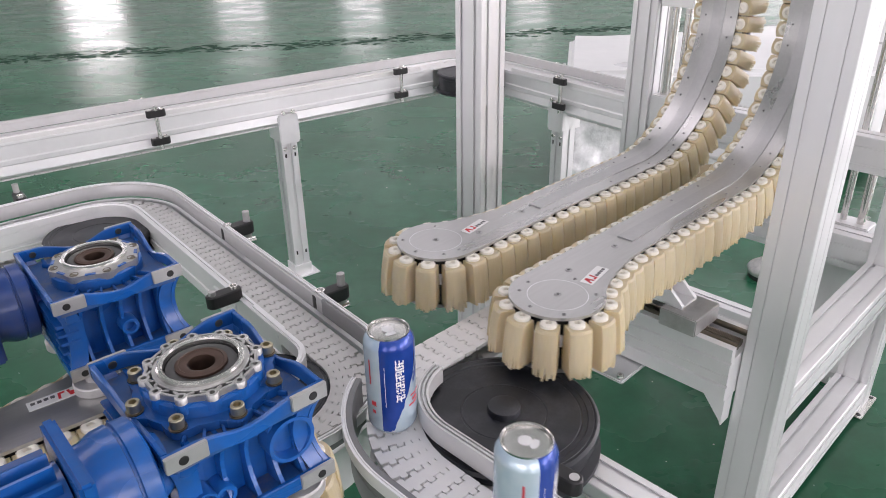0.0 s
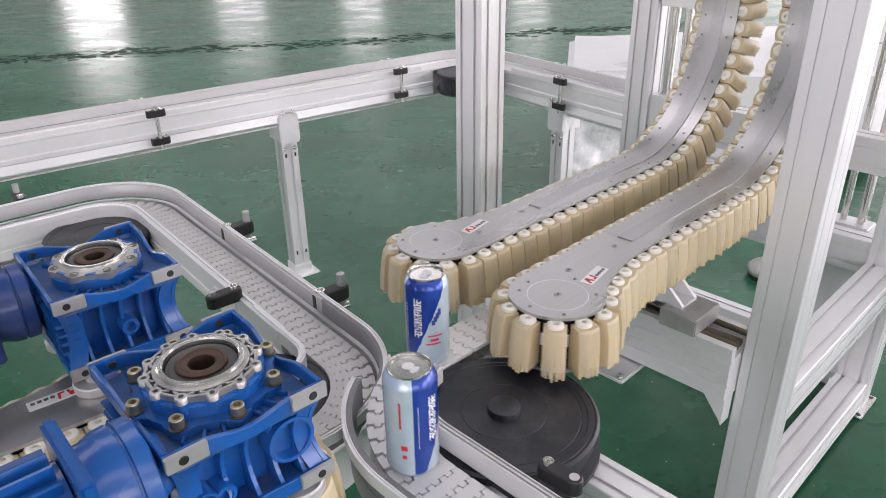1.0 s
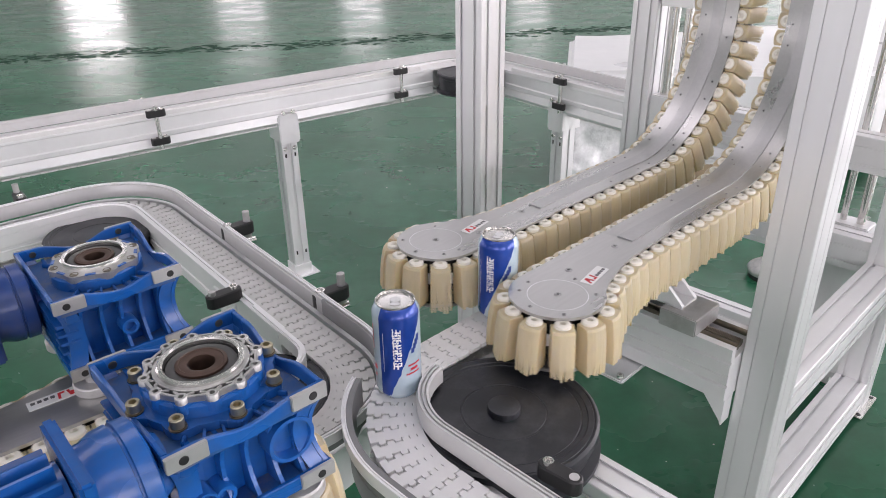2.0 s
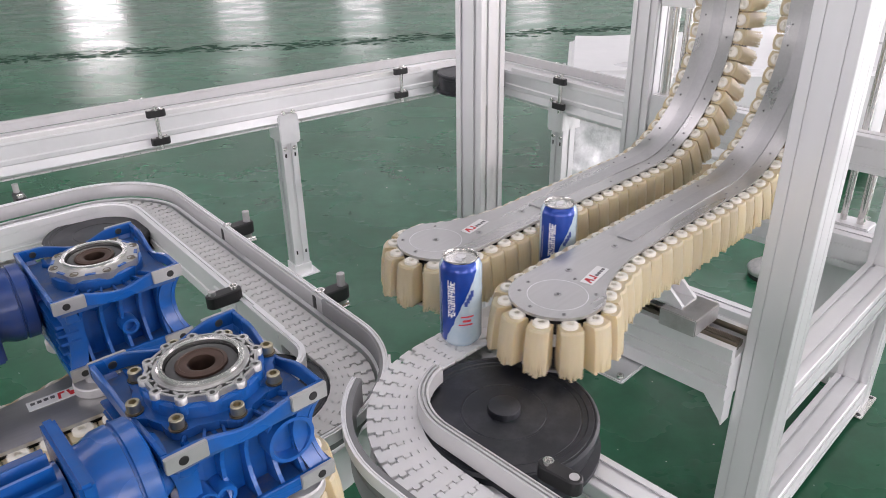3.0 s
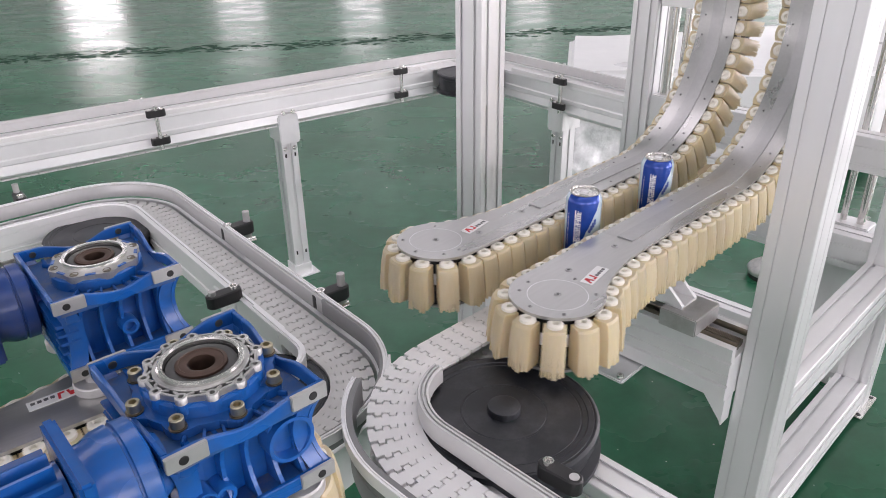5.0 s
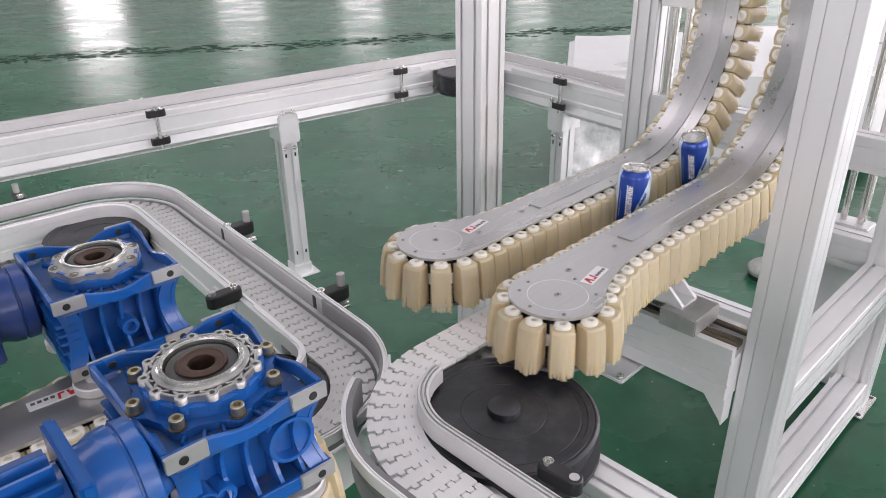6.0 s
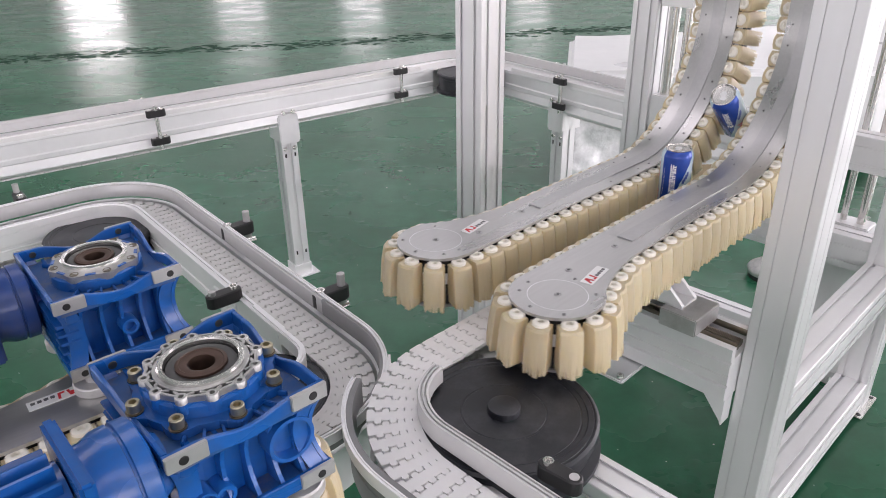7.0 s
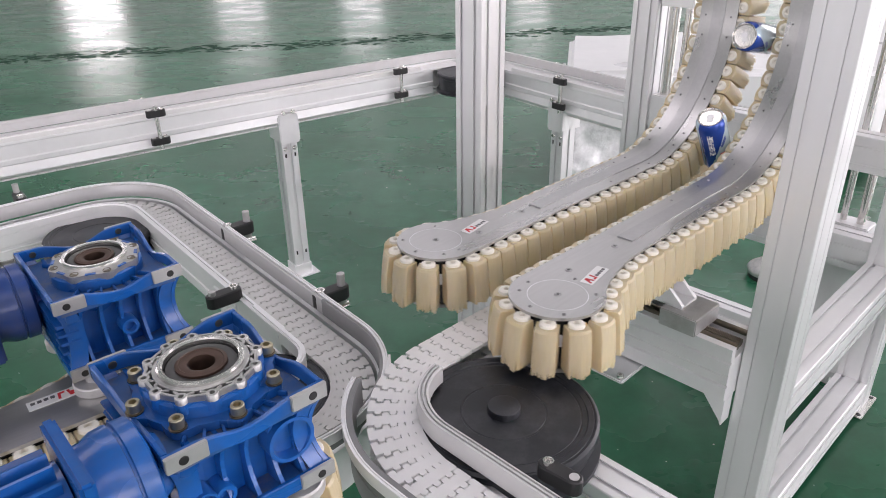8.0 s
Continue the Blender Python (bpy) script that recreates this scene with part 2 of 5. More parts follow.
def ribbon(u):
    """Place and turn of the lane's surface at u metres along it: (x, z) and the slope angle."""
    if u < BEND_U:
        return u, PLATE_Z, 0.0
    a = (u - BEND_U) / BEND_R
    if a < math.pi / 2:
        return BEND_U + BEND_R * math.sin(a), PLATE_Z + BEND_R * (1 - math.cos(a)), a
    return BEND_U + BEND_R, PLATE_Z + BEND_R + (u - BEND_U - BEND_R * math.pi / 2), math.pi / 2


def on_ribbon(u, y, w, spin=0.0):
    """A pose on the lane: z out of its surface, x turned by spin from its run."""
    x, z, a = ribbon(u)
    return Matrix.Translation((x, y, z)) @ Matrix.Rotation(-a, 4, "Y") @ Matrix.Translation((0, 0, w)) @ Matrix.Rotation(spin, 4, "Z")


class Loop:
    """A closed line of (place, tangent, up) that things run along by length."""

    def __init__(self, poses):
        self.poses = poses
        self.at = [0.0]
        for a, b in zip(poses, poses[1:] + poses[:1]):
            self.at.append(self.at[-1] + (b.translation - a.translation).length)
        self.length = self.at[-1]

    def spot(self, s):
        s %= self.length
        i = int(np.searchsorted(self.at, s, side="right")) - 1
        i = min(max(i, 0), len(self.poses) - 1)
        a, b = self.poses[i], self.poses[(i + 1) % len(self.poses)]
        f = (s - self.at[i]) / max(1e-9, self.at[i + 1] - self.at[i])
        return Matrix.LocRotScale(a.translation.lerp(b.translation, f), a.to_quaternion().slerp(b.to_quaternion(), f), None)


RUNNERS = []   # (object, loop, start, speed)


# ---------------------------------------------------------------- hall
def hall():
    bm = bmesh.new()
    box(bm, -5, 8, -0.05, 46, 50, 0.1)
    tagged(part("floor", bm, FLOORM), "glossy green epoxy factory floor with scuffs", "floor", kind="structure")

    def windowed(name, spans, z0, z1, top, half, m, label):
        bm = bmesh.new()
        xs = [-half]
        for a, b in spans:
            xs += [a, b]
        xs.append(half)
        for i in range(0, len(xs), 2):
            box(bm, (xs[i] + xs[i + 1]) / 2, 0, (z0 + z1) / 2, xs[i + 1] - xs[i], 0.3, z1 - z0)
        box(bm, 0, 0, z0 / 2, 2 * half, 0.3, z0)
        box(bm, 0, 0, (z1 + top) / 2, 2 * half, 0.3, top - z1)
        w = tagged(part(name, bm, WALLP), label, "wall", kind="structure")
        w.matrix_world = m
    windowed("wall_north", WINDOWS_N, 1.2, 4.1, 8.0, 24, Matrix.Translation((-5, 30, 0)), "pale grey hall wall with a row of upright windows")
    windowed("wall_south", WINDOWS_S, 1.0, 5.2, 8.0, 24, Matrix.Translation((-5, -14, 0)), "pale grey hall wall with wide windows")
    windowed("wall_east", WINDOWS_E, 0.9, 5.6, 8.0, 22, pose(16, 8, 0, 0, 0, 90), "pale grey side wall with tall windows")
    windowed("wall_west", WINDOWS_W, 0.9, 5.6, 8.0, 22, pose(-28, 8, 0, 0, 0, 90), "pale grey side wall with tall windows")
    bm = bmesh.new()
    # rooflight gaps are assumed; the last one is added to light the north wall
    ys = [-14.5, -7.0, -4.0, 3.0, 6.0, 13.0, 16.0, 22.0, 25.0, 30.5]
    for i in range(0, len(ys), 2):
        box(bm, -6, (ys[i] + ys[i + 1]) / 2, 8.1, 46, ys[i + 1] - ys[i], 0.2)
    for a, b in ((-7.0, -4.0), (3.0, 6.0), (13.0, 16.0), (22.0, 25.0)):
        for x0, x1 in ((-29, -10), (10, 17)):
            box(bm, (x0 + x1) / 2, (a + b) / 2, 8.1, x1 - x0, b - a, 0.2)
    tagged(part("ceiling", bm, ROOFM), "pale sheet-metal hall roof, unseen, with added rooflight openings", "ceiling", kind="structure")
    for i, (a, b) in enumerate(WINDOWS_N):
        win = tagged(new("window_%d" % (i + 1)), "upright steel-framed hall window", "window", kind="structure")
        win.location = ((a + b) / 2 - 5, 30.0, 2.65)
        for k in range(1, 3):
            bm = bmesh.new()
            box(bm, -(b - a) / 2 + (b - a) * k / 3, 0, 0, 0.07, 0.08, 2.9)
            part("mullion", bm, ALU_W, win)
        bm = bmesh.new()
        box(bm, 0, 0, 0.4, b - a, 0.07, 0.07)
        part("transom", bm, ALU_W, win)


WINDOWS_N = [(-20, -16), (-9.8, -7.6), (-3.8, -1.9), (1.2, 2.7), (8.0, 9.3), (15, 20)]
WINDOWS_S = [(-18, -10), (-6, 3), (7, 16)]
WINDOWS_W = [(-17, -9), (-5, 3), (7, 15)]
WINDOWS_E = [(-20, -13), (-11, -4), (-2, 5), (8, 15)]
hall()
for a, b in WINDOWS_N:
    window_light(((a + b) / 2 - 5, 30.3, 2.65), ((a + b) / 2 - 5, 0, 2.0), b - a, 2.9, (105 if a == -9.8 else 40) * (b - a))
for a, b in WINDOWS_S:
    window_light(((a + b) / 2 - 5, -14.3, 3.1), ((a + b) / 2 - 5, 0, 2.5), b - a, 4.2, 92 * (b - a))
for a, b in WINDOWS_E:
    window_light((16.3, 8 + (a + b) / 2, 3.25), (0, 8 + (a + b) / 2, 2.0), b - a, 4.7, 175 * (b - a))
for a, b in WINDOWS_W:
    window_light((-28.3, 8 + (a + b) / 2, 3.25), (0, 8 + (a + b) / 2, 2.0), b - a, 4.7, 70 * (b - a))
# unseen rooflights for soft top light; y 23.5 brightens north wall and far floor
for y in (-5.5, 4.5, 14.5, 23.5):
    window_light((0, y, 8.25), (0, y, 0), 20, 3, 560)


# ---------------------------------------------------------------- clamp elevator lanes
def lane_outline(umax):
    """Edge of the lane plate as (u, v), v towards the gap, counter-clockwise from the far end of the outer side."""
    pts = []
    ro, co = 0.074, Vector((0.004, 0.004))
    n = 60
    out_v, in_u = -0.012, 0.20
    k = int((umax - in_u) / 0.02)
    for i in range(k + 1):                      # outer side, back towards the nose
        pts.append((umax - (umax - in_u) * i / k, out_v))
    a0 = radians(-48)
    p0, p1 = Vector((in_u, out_v)), Vector((co.x + ro * math.cos(a0), co.y + ro * math.sin(a0)))
    t0, t1 = Vector((-0.10, 0)), Vector((-math.sin(-a0), -math.cos(a0))) * 0.085
    for i in range(1, 16):
        f = i / 16
        h = (2 * f**3 - 3 * f**2 + 1) * p0 + (f**3 - 2 * f**2 + f) * t0 + (-2 * f**3 + 3 * f**2) * p1 + (f**3 - f**2) * t1
        pts.append((h.x, h.y))
    for i in range(n + 1):                      # round nose
        a = a0 - (2 * math.pi - radians(90) + a0) * i / n
        pts.append((co.x + ro * math.cos(a), co.y + ro * math.sin(a)))
    k = int(umax / 0.02)
    for i in range(1, k + 1):
        pts.append((co.x + (umax - co.x) * i / k, 0.078))
    for i in range(1, 12):                      # far end
        a = radians(90 - 180 * i / 12)
        pts.append((umax + 0.045 * math.cos(a), 0.033 + 0.045 * math.sin(a)))
    return pts


def lane_strip(bm, ua, ub, va, vb, wa, wb, mirror, y0, steps):
    frames = []
    for i in range(steps + 1):
        m = on_ribbon(ua + (ub - ua) * i / steps, y0, 0)
        frames.append((m.translation, m.col[1].to_3d() * mirror, m.col[2].to_3d()))
    return sweep(bm, [(va, wa), (vb, wa), (vb, wb), (va, wb)], frames)


def fin_block(seed):
    """One clamp block: a bundle of thin rubber fins, joined at the top and ragged at the tips; x runs along the chain, y outward."""
    rng = random.Random(seed)
    bm = bmesh.new()
    n = 7
    wide = 0.0336
    for i in range(n):
        x = -wide / 2 + wide * (i + 0.5) / n
        lean = rng.uniform(-0.0012, 0.0012)
        tip = -0.0800 + rng.uniform(-0.0030, 0.0040)
        rows = []
        for z, thick, grow in ((-0.0055, 0.0048, 0.62), (-0.009, 0.0048, 0.72), (-0.032, 0.0049, 0.88), (-0.060, 0.0048, 0.97), (tip, 0.0032, 1.0)):
            f = (z + 0.0055) / -0.075
            c = x * (1 + 0.06 * f) + lean * f ** 4
            h = thick / 2
            wob = rng.uniform(-0.0012, 0.0012) * f ** 3
            y0, ym, y1 = [(0.0285 - 20 * v * v) * grow + wob for v in (x - h, x, x + h)]
            rows.append([bm.verts.new(v) for v in ((c - h, -0.007, z), (c + h, -0.007, z), (c + h, y1, z), (c, ym + 0.0002, z - 0.0008 * f), (c - h, y0, z))])
        for a, b in zip(rows, rows[1:]):
            for j in range(5):
                bm.faces.new((a[j], a[(j + 1) % 5], b[(j + 1) % 5], b[j]))
        bm.faces.new(rows[0])
        bm.faces.new(rows[-1][::-1])
    bmesh.ops.remove_doubles(bm, verts=[v for v in bm.verts if v.co.z > -0.007 and v.co.y < 0], dist=0.00005)
    bmesh.ops.recalc_face_normals(bm, faces=bm.faces)
    return bm


def cap_bm():
    bm = bmesh.new()
    lathe(bm, [(0.0, -0.0050), (0.0044, -0.0050), (0.0048, -0.0006), (0.0056, 0.0), (0.0102, 0.0), (0.0121, -0.0014), (0.0125, -0.006), (0.0, -0.006)], 24)
    return bm


def lane(side, umax, place, label, group):
    """A clamp lane: plates, cover bar, core and its chain of finned blocks. side: +1 gap to the left, -1 to the right."""
    ob = thing("clamp_lane", place, label, "conveyor", group)
    mir, y0 = side, 0.0
    out = lane_outline(umax)
    nose = [p for p in out if p[0] <= 0.235]
    # nose plate, flat
    ring = [p for p in nose]
    ring = [(0.235, -0.012)] + [p for p in ring] + [(0.235, 0.078)]
    clean = []
    for p in ring:
        q = (p[0], p[1] * mir)
        if not clean or (Vector(q) - Vector(clean[-1])).length > 1e-4:
            clean.append(q)
    for name, w0, w1, mat in (("nose_plate", -0.005, 0.0, PLATE), ("lower_plate", -0.095, -0.090, PLATE)):
        bm = bmesh.new()
        prism(bm, clean, PLATE_Z + w0, PLATE_Z + w1)
        bmesh.ops.recalc_face_normals(bm, faces=bm.faces)
        part(name, bm, mat, ob)
    core = [(u * 0.92 + 0.004, (v - 0.02) * 0.88 + 0.02) for u, v in clean] if mir > 0 else [(u * 0.92 + 0.004, (v + 0.02) * 0.88 - 0.02) for u, v in clean]
    bm = bmesh.new()
    prism(bm, core, PLATE_Z - 0.0895, PLATE_Z - 0.0055)
    bmesh.ops.recalc_face_normals(bm, faces=bm.faces)
    part("core", bm, BLACK, ob, "black core under the plate")
    # bent part
    for name, va, vb, wa, wb, mat in (("side_strip", 0.048, 0.078, -0.004, 0.0, PLATE), ("side_strip", -0.012, 0.018, -0.004, 0.0, PLATE),
                                      ("cover_bar", 0.0181, 0.0479, -0.004, 0.0025, STRIP),
                                      ("lower_strip", -0.012, 0.078, -0.094, -0.090, PLATE), ("core", 0.0, 0.066, -0.0895, -0.0045, BLACK)):
        bm = bmesh.new()
        lane_strip(bm, 0.2352, umax, va, vb, wa, wb, mir, y0, 56)
        part(name, bm, mat, ob, smooth=True)
    # screws
    spots = [(0, 0, 0.006), (0.0, 0.057, 0.0035), (0.040, -0.042, 0.0035), (-0.040, -0.042, 0.0035), (-0.056, 0.008, 0.0035), (0.058, 0.010, 0.0035), (-0.03, 0.05, 0.0035), (0.075, 0.035, 0.0065), (0.20, 0.03, 0.0065)]
    u = 0.45
    while u < umax - 0.05:
        spots += [(u, 0.064, 0.003), (u, 0.002, 0.003)]
        u += 0.045 if len(spots) % 4 == 1 else 0.105
    for u, v, r in spots:
        s = part("screw", screw_bm(r, 0.0013), [SCREW, BLACK], ob, smooth=True)
        s.matrix_local = on_ribbon(u, v * mir, 0.0)
    # engraved ring and sticker
    bm = bmesh.new()
    lathe(bm, [(0.0455, 0.0), (0.0458, 0.0003), (0.0464, 0.0003), (0.0467, 0.0)], 56)
    r = part("ring_mark", bm, ALU, ob)
    r.matrix_local = on_ribbon(0, 0, 0.0001)
    return ob, out, mir


def sticker(parent, m):
    """White sticker with two red shapes and a line of unreadable marks."""
    bm = bmesh.new()
    box(bm, 0, 0, 0.0003, 0.064, 0.021, 0.0006)
    s = part("sticker", bm, LABELW, parent, "white sticker with red marks")
    s.matrix_local = m
    for outline in ([(-0.029, -0.007), (-0.0255, -0.007), (-0.0235, -0.002), (-0.0190, -0.002), (-0.0185, -0.007), (-0.0150, -0.007), (-0.0175, 0.007), (-0.0225, 0.007)],
                    [(-0.0130, -0.007), (-0.0045, -0.007), (-0.0030, 0.007), (-0.0065, 0.007), (-0.0075, -0.0035), (-0.0125, -0.0035)]):
        bm = bmesh.new()
        prism(bm, outline, 0.0007, 0.0010)
        bmesh.ops.recalc_face_normals(bm, faces=bm.faces)
        part("red_mark", bm, RED, s)
    for i in range(4):
        bm = bmesh.new()
        box(bm, 0.0020 + i * 0.0078, -0.003, 0.0009, 0.0052, 0.0054, 0.0005)
        part("small_mark", bm, INK, s)


def run_blocks(ob, out, mir, pitch, speed):
    """The chain of finned blocks round the edge of a lane."""
    cum = [Vector((u, v)) for u, v in out]
    poses = []
    k = len(cum)
    for i in range(k):
        t = (cum[(i + 1) % k] - cum[i - 1]).normalized()
        # outline runs clockwise seen from above: outward is to the left of the run
        o = Vector((-t.y, t.x))
        p = cum[i] - o * 0.006
        m = on_ribbon(p.x, p.y * mir, -0.0052)
        ang = math.atan2(t.y * mir, t.x)
        poses.append(m @ Matrix.Rotation(ang, 4, "Z"))
    loop = Loop(poses)
    bm = bmesh.new()
    sweep(bm, [(0.0010, -0.046), (0.0030, -0.046), (0.0030, -0.026), (0.0010, -0.026)], [(m.translation, m.col[1].to_3d() * mir, m.col[2].to_3d()) for m in poses], close=True)
    part("chain_band", bm, CHAINW, ob, "white plastic chain band")
    bm = bmesh.new()
    sweep(bm, [(0.0008, -0.084), (0.0036, -0.084), (0.0036, -0.066), (0.0008, -0.066)], [(m.translation, m.col[1].to_3d() * mir, m.col[2].to_3d()) for m in poses], close=True)
    part("chain_links", bm, BLACK, ob, "black steel link chain behind the blocks")
    count = round(loop.length / pitch)
    meshes = []
    flip = (Matrix() if mir > 0 else Matrix.Rotation(math.pi, 4, "Z")) @ Matrix.Translation((0, 0.0110, 0))
    for i in range(count):
        if i < 4:
            b = part("fin_block", fin_block(40 + i), FINS, ob)
            c = part("cap", cap_bm(), CAPW, b, "ivory plastic cap with a centre hole", smooth=True)
            meshes.append((b.data, c.data))
        else:
            mb, mc = meshes[(i * 7 + i // 5) % 4]
            b = new("fin_block", mb)
            b.parent = ob
            c = new("cap", mc)
            c.parent = b
            c["label"] = "ivory plastic cap with a centre hole"
        RUNNERS.append((b, loop, loop.length * i / count, speed, flip))


SPEED = 0.170
UMAX = 1.45
for side, x, y in ((1, 0.003, -0.135), (-1, 0.010, 0.137)):
    place = G @ Matrix.Translation((x, y, 0))
    ob, out, mir = lane(side, UMAX, place, "brushed aluminium clamp lane with tan rubber fins bending upward", "clamp lanes of the elevator")
    run_blocks(ob, out, mir, 0.0357, SPEED)
    sticker(ob, on_ribbon(0.088, -0.006 if side > 0 else -0.012, 0.0005, radians(2)) @ Matrix.Rotation(radians(8), 4, "Z"))


# ---------------------------------------------------------------- flat-top chain conveyors
def flat_run(x, y, z, heading, steps):
    """Poses along straight runs and level bends: ('go', metres) and ('turn', radius, degrees, + to the left)."""
    poses = [Matrix.Translation((x, y, z)) @ Matrix.Rotation(radians(heading), 4, "Z")]
    for s in steps:
        m = poses[-1]
        if s[0] == "go":
            k = max(1, int(s[1] / 0.03))
            poses += [m @ Matrix.Translation((s[1] * (i + 1) / k, 0, 0)) for i in range(k)]
        else:
            r, a = s[1], radians(s[2])
            k = max(2, int(abs(s[2]) / 5))
            sg = 1 if a > 0 else -1
            c = m @ Matrix.Translation((0, sg * r, 0))
            poses += [c @ Matrix.Rotation(a * (i + 1) / k, 4, "Z") @ Matrix.Translation((0, -sg * r, 0)) for i in range(k)]
    return poses


def belt_loop(poses, drop=0.08):
    """Closes a run with end wheels and a return strand below."""
    out = list(poses)
    r = drop / 2
    c = out[-1] @ Matrix.Translation((0, 0, -r))
    out += [c @ Matrix.Rotation(radians(180 * i / 6), 4, "Y") @ Matrix.Translation((0, 0, r)) for i in range(1, 6)]
    back = [p @ Matrix.Translation((0, 0, -drop)) @ Matrix.Rotation(math.pi, 4, "Y") for p in reversed(poses)]
    out += back
    c = poses[0] @ Matrix.Translation((0, 0, -r))
    out += [c @ Matrix.Rotation(radians(180 + 180 * i / 6), 4, "Y") @ Matrix.Translation((0, 0, r)) for i in range(1, 6)]
    return Loop(out)


def link_bm(width, pitch):
    """One chain plate with interlocking, round-cornered teeth; x along the run."""
    bm = bmesh.new()
    h = width / 2
    g, gl, c, tooth, n = 0.00055, 0.0006, 0.0021, 0.0060, 7
    step = width / n

    def edge(x0, sign):
        pts = []
        for i in range(n):
            out = i % 2 == 0
            x = x0 + (tooth / 2 if out else -tooth / 2) - sign * g
            wide = gl if (out == (sign > 0)) else -gl
            y0 = -h + i * step + (wide if i else 0)
            y1 = -h + (i + 1) * step - (wide if i < n - 1 else 0)
            solid = out == (sign > 0)
            if solid:
                pts += [(x - sign * c, y0), (x, y0 + c), (x, y1 - c), (x - sign * c, y1)]
            else:
                pts += [(x - sign * c * 0.6, y0), (x, y0 + c * 0.6), (x, y1 - c * 0.6), (x - sign * c * 0.6, y1)]
        return pts
    outline = edge(pitch / 2, 1) + edge(-pitch / 2, -1)[::-1]
    prism(bm, outline, -0.006, 0.0)
    box(bm, 0, 0, -0.012, pitch * 0.7, width * 0.35, 0.011)
    bmesh.ops.recalc_face_normals(bm, faces=bm.faces)
    return bm


def run_chain(parent, loop, width, speed, pitch=0.0254, mat=None):
    count = round(loop.length / pitch)
    first = None
    for i in range(count):
        if first is None:
            first = b = part("chain_link", link_bm(width, loop.length / count), mat or CHAINW, parent)
        else:
            b = new("chain_link", first.data)
            b.parent = parent
        RUNNERS.append((b, loop, loop.length * i / count, speed, Matrix()))


def swept_wall(parent, name, poses, section, mat, label=""):
    bm = bmesh.new()
    sweep(bm, section, [(m.translation, m.col[1].to_3d(), m.col[2].to_3d()) for m in poses])
    return part(name, bm, mat, parent, label, smooth=True)


def rail_section(t=0.014, z0=-0.002, z1=0.030):
    """Extruded guide with a stepped top."""
    return [(-t / 2, z0), (t / 2, z0), (t / 2, z1 - 0.004), (t / 4, z1 - 0.004), (t / 4, z1), (-t / 5, z1), (-t / 5, z1 - 0.003), (-t / 2, z1 - 0.003)]


def turn_disc(parent, x, y, z, r, deep=0.05, hub=True):
    """Plastic bend wheel with a raised rim, groove and hub."""
    bm = bmesh.new()
    lathe(bm, [(0, 0.0), (r * 0.44, 0.0), (r * 0.445, -0.0006), (r * 0.46, -0.0006), (r * 0.465, 0.0), (r * 0.80, 0.0), (r * 0.805, -0.0007), (r * 0.82, -0.0007), (r * 0.825, 0.0), (r * 0.87, 0.0), (r * 0.88, 0.0015), (r * 0.935, 0.0015), (r * 0.94, 0.0006), (r * 0.95, 0.0006), (r * 0.955, 0.0015), (r * 0.97, 0.0015), (r, -0.002), (r, -0.012), (r * 0.94, -0.016), (r * 0.94, -deep + 0.012), (r * 1.03, -deep + 0.008), (r * 1.03, -deep), (0, -deep)], 72)
    d = part("bend_wheel", bm, DISC, parent, "dark grey plastic bend wheel", smooth=True)
    d.location = (x, y, z)
    if not hub:
        return d
    bm = bmesh.new()
    lathe(bm, [(0, 0.011), (r * 0.150, 0.011), (r * 0.170, 0.010), (r * 0.176, 0.008), (r * 0.176, 0.0)], 40)
    h = part("hub", bm, DISC, d, smooth=True)
    h.location = (0, 0, 0.0003)
    return d


def clamp_block(parent, m, rod=0.05):
    """Black plastic guide-rail clamp with a steel rod through it."""
    bm = bmesh.new()
    pts = [(0.022 * math.cos(a) * 0.5 - 0.018, 0.011 * math.sin(a)) for a in np.linspace(math.pi / 2, 3 * math.pi / 2, 8)]
    pts += [(0.011 * math.cos(a) + 0.020, 0.011 * math.sin(a)) for a in np.linspace(-math.pi / 2, math.pi / 2, 8)]
    prism(bm, pts, -0.011, 0.011)
    bmesh.ops.recalc_face_normals(bm, faces=bm.faces)
    bmesh.ops.bevel(bm, geom=[e for e in bm.edges], offset=0.0018, segments=1, affect="EDGES")
    b = part("clamp", bm, BLACK, parent, "black plastic rail clamp")
    b.matrix_local = m
    bm = bmesh.new()
    tube(bm, [(-0.018, 0, -rod * 0.4), (-0.018, 0, rod * 0.6)], 0.0062, 14)
    part("clamp_rod", bm, ALU_D, b, "steel rod", smooth=True)
    bm = bmesh.new()
    lathe(bm, [(0, 0.012), (0.004, 0.012), (0.005, 0.016), (0.007, 0.016), (0.0075, 0.011)], 12, Matrix.Translation((0.018, 0, 0)))
    part("clamp_screw", bm, STEEL, b, smooth=True)
    return b


